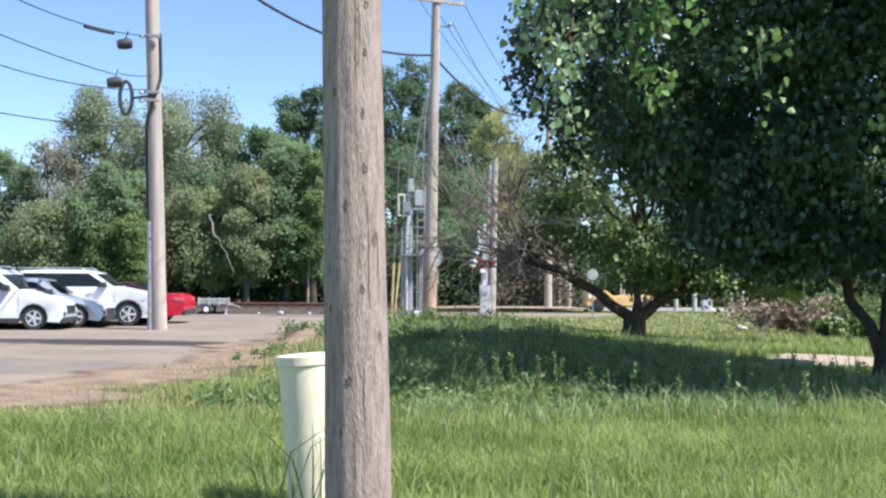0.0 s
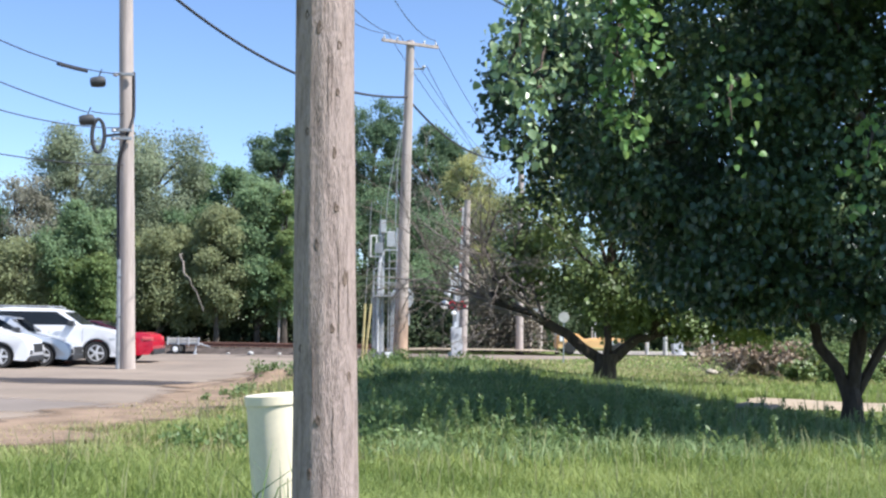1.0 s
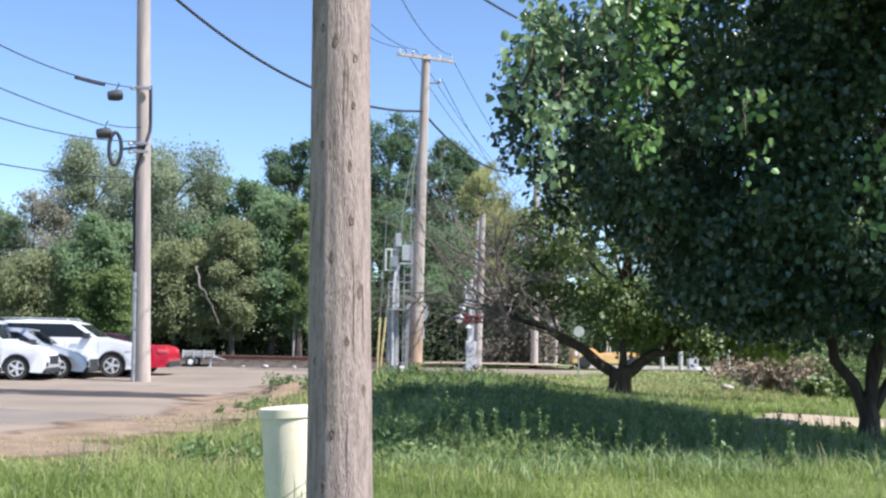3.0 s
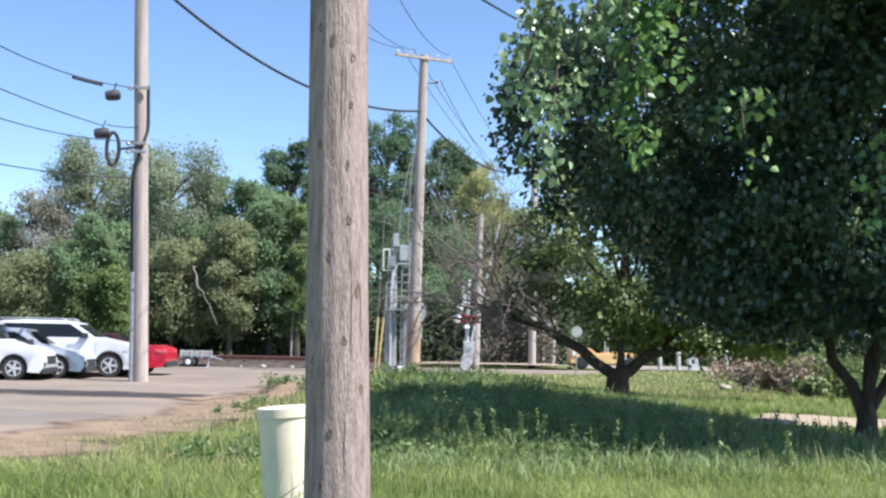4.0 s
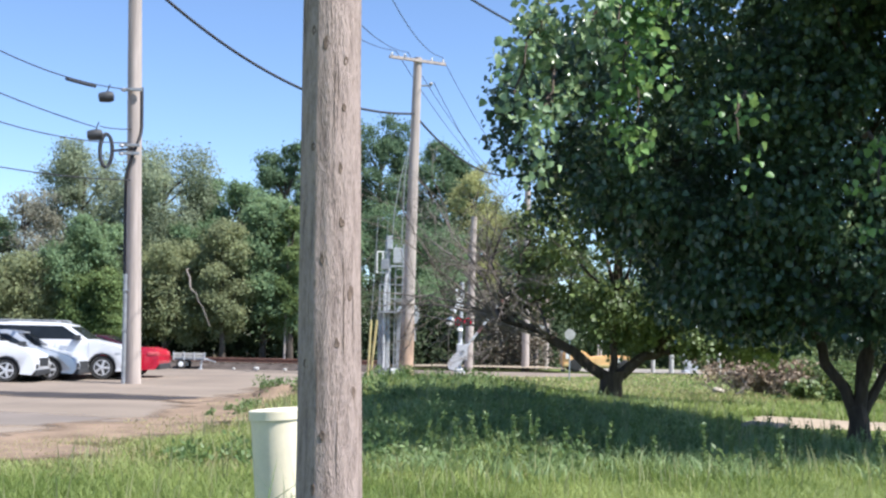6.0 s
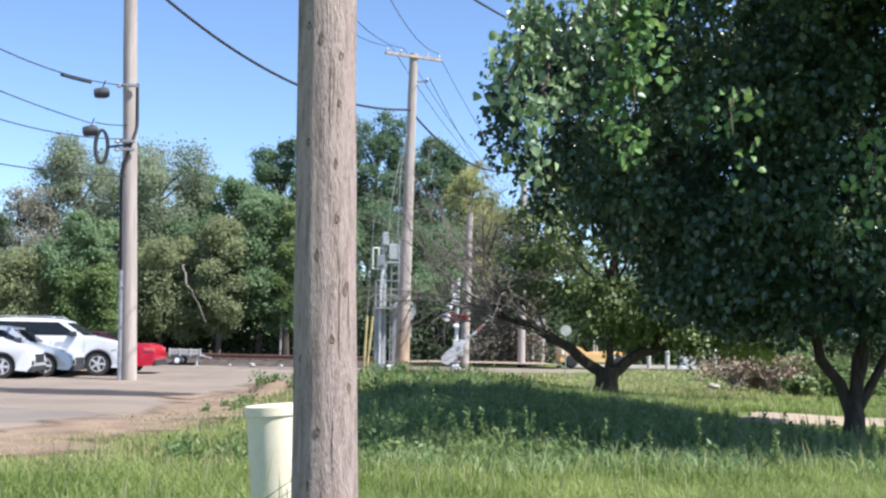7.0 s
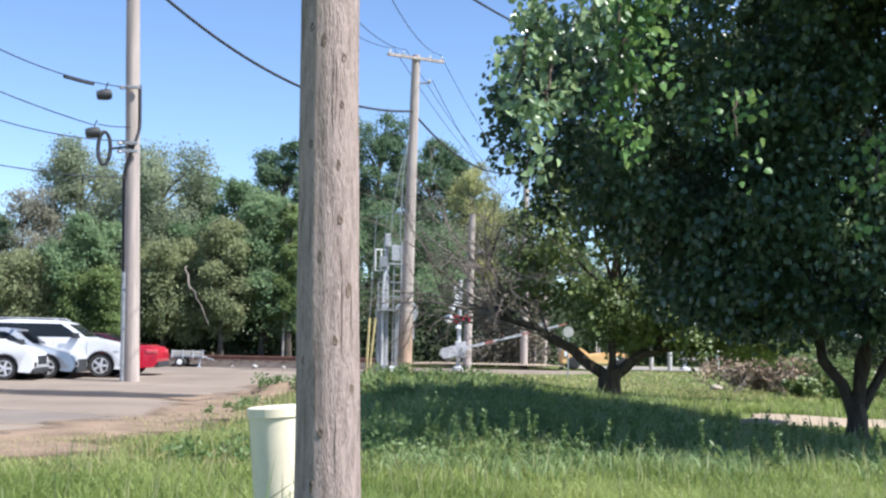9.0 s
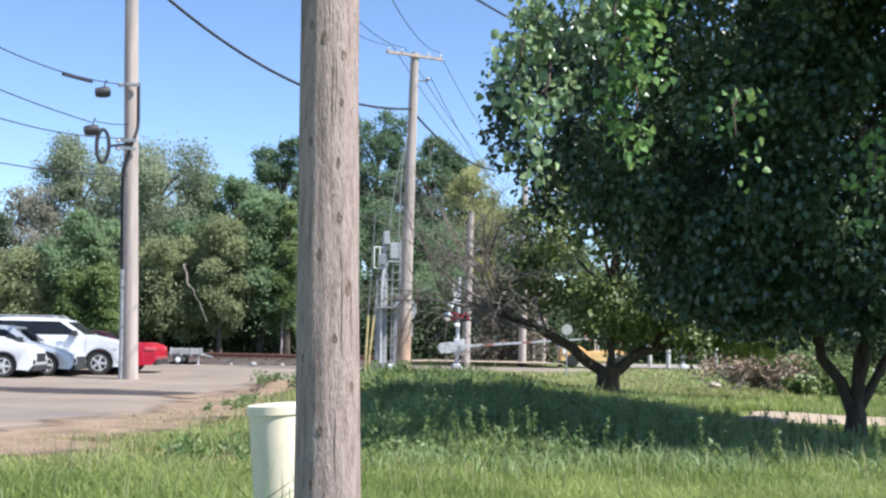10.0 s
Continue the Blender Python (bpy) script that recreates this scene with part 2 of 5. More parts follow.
def worn_upwards(mat, z0, z1):
    """A copy of a stain's material that breaks up and ends between two heights."""
    m = mat.copy()
    nt = m.node_tree
    shader, out = nt.nodes["Principled BSDF"], nt.nodes["Material Output"]
    tc, sep, nz = nt.nodes.new("ShaderNodeTexCoord"), nt.nodes.new("ShaderNodeSeparateXYZ"), nt.nodes.new("ShaderNodeTexNoise")
    mp = nt.nodes.new("ShaderNodeMapping")
    mp.inputs["Scale"].default_value = (6, 6, 0.8)
    nz.inputs["Scale"].default_value, nz.inputs["Detail"].default_value = 1.5, 6
    total, fade = nt.nodes.new("ShaderNodeMath"), nt.nodes.new("ShaderNodeMapRange")
    total.operation = "MULTIPLY_ADD"
    total.inputs[1].default_value = 1.6
    fade.inputs["From Min"].default_value, fade.inputs["From Max"].default_value = z0 + 0.8, z1 + 0.8
    clear, mix = nt.nodes.new("ShaderNodeBsdfTransparent"), nt.nodes.new("ShaderNodeMixShader")
    nt.links.new(tc.outputs["Object"], sep.inputs[0])
    nt.links.new(tc.outputs["Object"], mp.inputs["Vector"])
    nt.links.new(mp.outputs[0], nz.inputs["Vector"])
    nt.links.new(nz.outputs["Fac"], total.inputs[0])
    nt.links.new(sep.outputs["Z"], total.inputs[2])
    nt.links.new(total.outputs[0], fade.inputs["Value"])
    nt.links.new(fade.outputs[0], mix.inputs[0])
    nt.links.new(shader.outputs[0], mix.inputs[1])
    nt.links.new(clear.outputs[0], mix.inputs[2])
    nt.links.new(mix.outputs[0], out.inputs["Surface"])
    return m


# ---- tools ----
def part(name, bm, mat, parent=None, label="", smooth=False):
    """Link a bmesh as one mesh object, under a thing or a part."""
    me = bpy.data.meshes.new(name)
    bm.to_mesh(me)
    bm.free()
    me.materials.append(mat)
    if smooth:
        me.shade_smooth()
        me.set_sharp_from_angle(angle=radians(42))
    ob = new(name, me)
    if parent:
        ob.parent = parent
    if label:
        ob["label"] = label
    return ob


def thing(name, m, label, category, group="", kind=""):
    ob = new(name)
    ob.matrix_world = m
    ob.empty_display_size = 0.2
    return tagged(ob, label, category, group, kind)


def box(bm, x0, x1, y0, y1, z0, z1, bev=0.0, m=None):
    r = bmesh.ops.create_cube(bm, size=1.0)
    vs = r["verts"]
    for v in vs:
        v.co = Vector(((x0 + x1) / 2 + v.co.x * (x1 - x0), (y0 + y1) / 2 + v.co.y * (y1 - y0), (z0 + z1) / 2 + v.co.z * (z1 - z0)))
    if m:
        bmesh.ops.transform(bm, matrix=m, verts=vs)
    if bev:
        es = list({e for v in vs for e in v.link_edges})
        bmesh.ops.bevel(bm, geom=es, offset=bev, segments=2, affect="EDGES", profile=0.6)
    return bm


def tube(bm, pts, radii, seg=8, wobble=0.0, caps=True):
    """A tapered tube through the points."""
    pts = [Vector(p) for p in pts]
    rings = []
    side = None
    for i, p in enumerate(pts):
        d = (pts[min(i + 1, len(pts) - 1)] - pts[max(i - 1, 0)]).normalized()
        if side is None:
            side = d.orthogonal().normalized()
        side = (side - d * side.dot(d)).normalized()
        up = d.cross(side)
        r = radii[i] if isinstance(radii, (list, tuple)) else radii
        ring = []
        for k in range(seg):
            a = 2 * math.pi * k / seg
            w = 1 + (wobble * noise.noise((p.x * 3 + math.cos(a), p.y * 3 + math.sin(a), p.z * 2)) if wobble else 0)
            ring.append(bm.verts.new(p + (side * math.cos(a) + up * math.sin(a)) * r * w))
        rings.append(ring)
    for a, b in zip(rings, rings[1:]):
        for k in range(seg):
            bm.faces.new((a[k], a[(k + 1) % seg], b[(k + 1) % seg], b[k]))
    if caps:
        bm.faces.new(rings[0][::-1])
        bm.faces.new(rings[-1])
    return bm


def lathe(bm, profile, seg=24, m=None):
    """Spin (radius, z) pairs round z."""
    rings = []
    for r, z in profile:
        rings.append([bm.verts.new((r * math.cos(2 * math.pi * k / seg), r * math.sin(2 * math.pi * k / seg), z)) for k in range(seg)])
    for a, b in zip(rings, rings[1:]):
        for k in range(seg):
            bm.faces.new((a[k], a[(k + 1) % seg], b[(k + 1) % seg], b[k]))
    bm.faces.new(rings[0][::-1])
    bm.faces.new(rings[-1])
    if m:
        bmesh.ops.transform(bm, matrix=m, verts=[v for ring in rings for v in ring])
    return bm


def sag(a, b, drop, n=24):
    a, b = Vector(a), Vector(b)
    return [a.lerp(b, i / n) - Vector((0, 0, drop * 4 * (i / n) * (1 - i / n))) for i in range(n + 1)]


def mesh_arrays(name, verts, faces, mat, parent=None):
    """A mesh from numpy arrays: verts (n, 3), faces (m, k), all of one size."""
    me = bpy.data.meshes.new(name)
    k = faces.shape[1]
    me.vertices.add(len(verts))
    me.vertices.foreach_set("co", verts.astype(np.float32).ravel())
    me.loops.add(faces.size)
    me.loops.foreach_set("vertex_index", faces.astype(np.int32).ravel())
    me.polygons.add(len(faces))
    me.polygons.foreach_set("loop_start", np.arange(0, faces.size, k, dtype=np.int32))
    me.update(calc_edges=True)
    me.validate()
    me.materials.append(mat)
    ob = new(name, me)
    if parent:
        ob.parent = parent
    return ob


def unit(v):
    return v / np.maximum(np.linalg.norm(v, axis=1, keepdims=True), 1e-9)


def leaves(name, centres, axes, normals, size, mat, parent=None, fold=0.25, slim=0.8, round_leaf=False):
    """Folded leaves: a centre, the way of the tip, the way of the face, and a size each."""
    n = len(centres)
    t = unit(axes)
    nn = unit(normals - t * np.sum(normals * t, axis=1, keepdims=True))
    s = np.cross(t, nn)
    L = size[:, None]
    W = L * slim * 0.5
    b0 = centres - t * L * 0.5
    tip = centres + t * L * 0.5
    mid = centres - t * L * 0.08
    l1, r1 = mid - s * W + nn * W * fold, mid + s * W + nn * W * fold
    if round_leaf:
        low, high = centres - t * L * 0.28, centres + t * L * 0.16
        ring = [b0 + t * L * 0.06, low + s * W + nn * W * fold, high + s * W * 0.72 + nn * W * fold * 0.7, tip - nn * L * 0.06, high - s * W * 0.72 + nn * W * fold * 0.7, low - s * W + nn * W * fold]
        verts = np.stack(ring, axis=1).reshape(-1, 3)
        i = np.arange(n)[:, None] * 6
        faces = np.concatenate([i + np.array([[0, 1, 2, 3]]), i + np.array([[0, 3, 4, 5]])], axis=0)
        return mesh_arrays(name, verts, faces, mat, parent)
    verts = np.stack([b0, r1, tip, l1], axis=1).reshape(-1, 3)
    i = np.arange(n)[:, None] * 4
    faces = np.concatenate([i + np.array([[0, 1, 2]]), i + np.array([[0, 2, 3]])], axis=0)
    return mesh_arrays(name, verts, faces, mat, parent)


def clump_leaves(rng, clumps, radii, per, size, droop=0.4, flat=0.75):
    """Leaf centres, tips, faces and sizes for clumps of leaves."""
    n = len(clumps) * per
    c = np.repeat(clumps, per, axis=0)
    r = np.repeat(radii, per)[:, None]
    d = unit(rng.normal(size=(n, 3)))
    rad = rng.random((n, 1)) ** 0.45
    rad *= np.where(rng.random((n, 1)) < 0.2, 1.38, 1.0)
    pos = c + d * rad * r * np.array([1, 1, flat])
    tips = unit(d * 0.8 + rng.normal(size=(n, 3)) * 0.6 - np.array([0, 0, droop]))
    nor = unit(rng.normal(size=(n, 3)) * 0.8 + d * 0.5 + np.array([0, 0, 0.5]))
    sz = size * (0.7 + 0.6 * rng.random(n))
    return pos, tips, nor, sz


def limb(bm, a, b, r0, r1, rng, bend=0.12, n=6, seg=7):
    a, b = Vector(a), Vector(b)
    length = (b - a).length
    off = Vector(rng.normal(size=3)) * bend * length
    pts = []
    for i in range(n + 1):
        f = i / n
        jig = Vector(rng.normal(size=3)) * 0.02 * length * (0 < i < n)
        pts.append(a.lerp(b, f) + off * math.sin(math.pi * f) * 0.5 + jig + Vector((0, 0, 0.10 * length * math.sin(math.pi * f))))
    tube(bm, pts, [r0 + (r1 - r0) * i / n for i in range(n + 1)], seg, wobble=0.15)
    return pts


# ---- the setting ----
EDGE_Y = [4, 7, 11.5, 13.6, 16.5, 21.6, 26, 31, 38, 43, 47, 50, 54]
EDGE_X = [-40, -26, -12, -5.6, -4.7, -4.0, -4.1, -3.7, -2.8, -1.6, 2.0, 6.0, 9.0]


def road_edge(y):
    return np.interp(y, EDGE_Y, EDGE_X) + 0.18 * np.sin(y * 1.9) + 0.10 * np.sin(y * 4.3 + 1)


def ground_z(x, y):
    """A low rise in the lawn; flat under the pavement."""
    x, y = np.asarray(x, float), np.asarray(y, float)
    rise = 0.57 * np.exp(-((x + 0.1) / 3.4) ** 2 - ((y - 26) / 6.5) ** 2)
    roll = 0.05 * np.sin(x * 0.7 + 1) * np.sin(y * 0.45)
    far = np.clip((np.hypot(x, y) - 70) / 60, 0, 1)
    keep = np.clip((x - road_edge(np.clip(y, 4, 54)) - 0.3) / 2.5, 0, 1)
    return (rise + roll) * keep * (1 - far) - 0.03


def ground():
    a = np.linspace(-1, 1, 221)
    xs = 2500 * np.sign(a) * (0.012 * np.abs(a) + 0.988 * np.abs(a) ** 5)
    ys = xs + 18
    gx, gy = np.meshgrid(xs, ys)
    v = np.stack([gx, gy, ground_z(gx, gy)], axis=2).reshape(-1, 3)
    n = len(xs)
    i = (np.arange(n - 1)[:, None] * n + np.arange(n - 1)[None, :]).ravel()[:, None]
    f = i + np.array([[0, 1, n + 1, n]])
    ob = mesh_arrays("ground", v, f, M_GROUND)
    ob.data.shade_smooth()
    tagged(ob, "grassy soil of an unmown verge and lawn", "ground", kind="structure")


def strip(name, left, right, ys, z, mat, label, category, nx=8, lumps=0.0, follow=False):
    """A surface between two edges that follow y."""
    v = []
    for y in ys:
        l, r = left(y), right(y)
        for k in range(nx + 1):
            x = l + (r - l) * k / nx
            edge = min(k, nx - k) / nx
            v.append((x, y, z + (float(ground_z(x, y)) if follow else 0.0) + lumps * noise.noise((x * 0.9, y * 0.9, 3.0)) * (edge > 0) - 0.03 * (edge == 0) - 0.09 * (follow and y in (ys[0], ys[-1]))))
    n = nx + 1
    i = (np.arange(len(ys) - 1)[:, None] * n + np.arange(nx)[None, :]).ravel()[:, None]
    ob = mesh_arrays(name, np.array(v), i + np.array([[0, 1, n + 1, n]]), mat)
    ob.data.shade_smooth()
    rim = ob.data.attributes.new("rim", "FLOAT", "POINT")
    rim.data.foreach_set("value", np.tile([2 * min(k, nx - k) / nx for k in range(n)], len(ys)))
    return tagged(ob, label, category, kind="structure")


def blob(name, cx, cy, rx, ry, z, mat, label, seed, turn=0.0):
    """A thin ragged patch."""
    bm = bmesh.new()
    ring, n = [], 64
    for k in range(n):
        a = 2 * math.pi * k / n
        w = 1 + 0.22 * noise.noise((math.cos(a) * 1.6 + seed, math.sin(a) * 1.6, seed)) + 0.10 * noise.noise((math.cos(a) * 5, math.sin(a) * 5, seed))
        px, py = rx * w * math.cos(a), ry * w * math.sin(a)
        ring.append(bm.verts.new((cx + px * math.cos(turn) - py * math.sin(turn), cy + px * math.sin(turn) + py * math.cos(turn), z)))
    bm.faces.new(ring)
    r = bmesh.ops.extrude_face_region(bm, geom=list(bm.faces))
    bmesh.ops.translate(bm, verts=[g for g in r["geom"] if isinstance(g, bmesh.types.BMVert)], vec=(0, 0, -0.02))
    bmesh.ops.recalc_face_normals(bm, faces=list(bm.faces))
    ob = part(name, bm, soft_edge(mat, (cx, cy), (rx * 0.86, ry * 0.86)))
    ob.visible_shadow = False
    return tagged(ob, label, "patch", kind="structure")


ground()
YS = np.concatenate([np.linspace(4, 34, 90), np.linspace(34.5, 54, 30)])
strip("pavement", lambda y: -70.0, lambda y: float(road_edge(y)), YS, 0.0, M_ROAD, "dusty tan gravel and asphalt parking lot", "pavement", nx=30, lumps=0.004)
strip("dirt_verge", lambda y: float(road_edge(y)) - 1.5 - 0.3 * math.sin(y * 0.8), lambda y: float(road_edge(y)) + 1.4 + 0.35 * math.sin(y * 1.3 + 2) + 0.5 * noise.noise((y * 2.5, 1.0, 0.0)),
      np.linspace(9, 40, 120), 0.012, worn_rim(M_DIRT), "bare reddish-brown dirt along the lot's edge", "dirt", nx=10, lumps=0.008)
blob("asphalt_patch", -10.0, 19.4, 6.6, 2.7, 0.009, M_PATCH, "grey worn asphalt patch in the lot", 3.0)
# two dark strips paint a long cast shadow onto the pavement
blob("lot_shadow_band", -6.6, 26.5, 4.6, 1.15, 0.009, M_SHADOW_BAND, "long dark strip across the lot, a cast shadow painted in colour", 8.0, 0.03)
blob("lot_shadow_band", -9.6, 27.4, 4.2, 0.95, 0.011, M_SHADOW_BAND, "long dark strip across the lot, a cast shadow painted in colour", 5.0, 0.05)
strip("path", lambda y: 5.5 + 0.25 * (y - 21) + 0.2 * math.sin(y * 2), lambda y: 15.0, np.linspace(21.3, 23.3, 14), 0.065, M_SAND, "pale sandy path through the lawn", "path", nx=40, lumps=0.02, follow=True)
strip("road", lambda y: 7.0 + 0.3 * math.sin(y), lambda y: 60.0, np.linspace(57, 65, 20), 0.02, M_CONC, "grey concrete road past the crossing", "road", nx=20)
strip("road", lambda y: -1.0, lambda y: 6.0, np.linspace(54.4, 58, 12), 0.20, M_SAND, "pale tan road ramp over the railway crossing", "road", nx=8)

# dark ground strip: the shade below the trees is put into its colour
strip("woodland_floor", lambda y: -70.0, lambda y: 5.5 + 0.5 * math.sin(y), np.linspace(58.6, 115, 50), 0.03, M_WOOD_FLOOR, "woodland floor coloured dark for the shade under the trees", "ground", nx=30, lumps=0.06)


def railway():
    base = thing("railway_track", pose(-36, 51.2, 0), "rusty railway track on dark ballast behind the lot", "railway", kind="structure")
    bm = bmesh.new()
    prof = [(-1.9, 0.0), (-1.3, 0.22), (1.3, 0.22), (1.9, 0.0)]
    a = [bm.verts.new((-34, y, z)) for y, z in prof]
    b = [bm.verts.new((34, y, z)) for y, z in prof]
    for i in range(3):
        bm.faces.new((a[i], b[i], b[i + 1], a[i + 1]))
    part("ballast", bm, M_BALLAST, base)
    for y in (-0.72, 0.72):
        bm = bmesh.new()
        box(bm, -34, 34, y - 0.07, y + 0.07, 0.28, 0.30)
        box(bm, -34, 34, y - 0.01, y + 0.01, 0.30, 0.40)
        box(bm, -34, 34, y - 0.036, y + 0.036, 0.40, 0.445, 0.008)
        part("rail", bm, M_RAIL, base)
    bm = bmesh.new()
    box(bm, -0.11, 0.11, -1.3, 1.3, 0.18, 0.28, 0.01)
    tie = part("sleeper", bm, M_BARK_FAR, base)
    for i in range(1, 100):
        o = new("sleeper", tie.data)
        o.parent = base
        o.location = (-33 + i * 0.66, 0, 0)
    tie.location = (-33, 0, 0)


railway()


# ---- poles, wires and the crossing ----
def near_pole():
    base = thing("utility_pole", pose(-0.556, 6.6, -0.05), "close weathered grey-brown wooden utility pole with knots and cracks", "utility pole")
    bm = bmesh.new()
    n, seg, top = 90, 64, 9.0
    rings = []
    for i in range(n + 1):
        z = top * (i / n) ** 1.15
        r = 0.186 - 0.0075 * z
        cx = -0.021 * z
        ring = []
        for k in range(seg):
            a = 2 * math.pi * k / seg
            ca, sa_ = math.cos(a), math.sin(a)
            groove = noise.noise((ca * 6.5, sa_ * 6.5, z * 0.45)) * 0.55 + noise.noise((ca * 15, sa_ * 15, z * 0.9 + 7)) * 0.35
            lump = noise.noise((ca * 1.5, sa_ * 1.5, z * 1.7 + 3)) * 0.6
            rr = r + 0.010 * groove + 0.006 * lump
            ring.append(bm.verts.new((cx + rr * ca, rr * sa_, z)))
        rings.append(ring)
    for a, b in zip(rings, rings[1:]):
        for k in range(seg):
            bm.faces.new((a[k], a[(k + 1) % seg], b[(k + 1) % seg], b[k]))
    bm.faces.new(rings[-1])
    part("pole_shaft", bm, M_POLE, base, smooth=True)
    rng = np.random.default_rng(5)
    spots = [(-0.013, 3.11), (0.093, 3.02), (0.085, 2.76), (-0.081, 2.54), (0.068, 2.42), (0.076, 2.12), (-0.028, 1.92), (0.124, 1.74), (0.052, 1.46), (-0.022, 0.97), (-0.085, 3.19), (-0.119, 1.35), (0.142, 1.2), (-0.074, 0.68)]
    for x, z in spots:
        r = 0.186 - 0.0075 * z
        y = -math.sqrt(r * r - x * x) - 0.006
        bm = bmesh.new()
        s = 0.009 + 0.007 * rng.random()
        lathe(bm, [(s * 1.4, -0.012), (s * 1.2, -0.001), (s * 0.8, 0.0015), (s * 0.3, -0.001)], 10)
        for v in bm.verts:
            v.co.x *= 1 + 0.7 * noise.noise((v.co.x * 90 + z * 7, v.co.y * 90, z))
            v.co.y *= 1 + 0.7 * noise.noise((v.co.x * 90, v.co.y * 90 + z * 5, z + 3))
        ang = math.degrees(math.atan2(x, -y))
        ob = part("knot", bm, M_CHECK, base, smooth=True)
        ob.matrix_local = Matrix.Translation((x - 0.021 * z, y + 0.004, z)) @ pose(0, 0, 0, 90, 0, ang) @ Matrix.Diagonal((1, 1.5 + rng.random(), 1, 1))
    for i in range(16):
        z, x = 0.4 + 3.0 * rng.random(), (rng.random() - 0.5) * 0.3
        L = 0.10 + 0.45 * rng.random()
        bm = bmesh.new()
        pts = []
        for k in range(7):
            zz = z + L * k / 6
            r = 0.1875 - 0.0075 * zz
            xx = x + 0.006 * noise.noise((i, zz * 5, 0))
            pts.append((xx - 0.021 * zz, -math.sqrt(max(r * r - xx * xx, 0.001)), zz))
        tube(bm, pts, [0.0005, 0.0015, 0.002, 0.002, 0.002, 0.0015, 0.0005], 5)
        part("drying_crack", bm, M_CHECK, base)


def pedestal():
    base = thing("utility_pedestal", Matrix.Translation((-0.885, 7.5, -0.02)) @ pose(0, 0, 0, 0, -4.5, 0), "cream plastic round utility pedestal leaning in the grass", "pedestal")
    bm = bmesh.new()
    lathe(bm, [(0.180, 0.0), (0.182, 0.2), (0.188, 0.90), (0.190, 0.95)], 48)
    part("barrel", bm, M_CREAM, base, smooth=True)
    bm = bmesh.new()
    lathe(bm, [(0.1905, 0.95), (0.1965, 0.951), (0.198, 0.953), (0.198, 0.956), (0.198, 1.005), (0.198, 1.009), (0.1965, 1.012), (0.192, 1.014), (0.187, 1.0145), (0.10, 1.018), (0.02, 1.02)], 48)
    part("cap", bm, M_CREAM, base, "cream plastic cap with a raised rim", smooth=True)


def wood_pole(x, y, height, r0, r1, lean=(0, 0), label="sun-bleached wooden utility pole", z=-0.05):
    base = thing("utility_pole", pose(x, y, z), label, "utility pole", "utility poles")
    bm = bmesh.new()
    n = 14
    tube(bm, [(lean[0] * i / n, lean[1] * i / n, height * i / n) for i in range(n + 1)], [r0 + (r1 - r0) * i / n for i in range(n + 1)], 16, wobble=0.06)
    part("pole_shaft", bm, M_POLE_FAR, base, smooth=True)
    return base


def wire(pts, r, label="black overhead utility cable between poles"):
    bm = bmesh.new()
    tube(bm, pts, r, 6)
    return tagged(part("overhead_cable", bm, M_CABLE, smooth=True), label, "cable", "overhead cables")


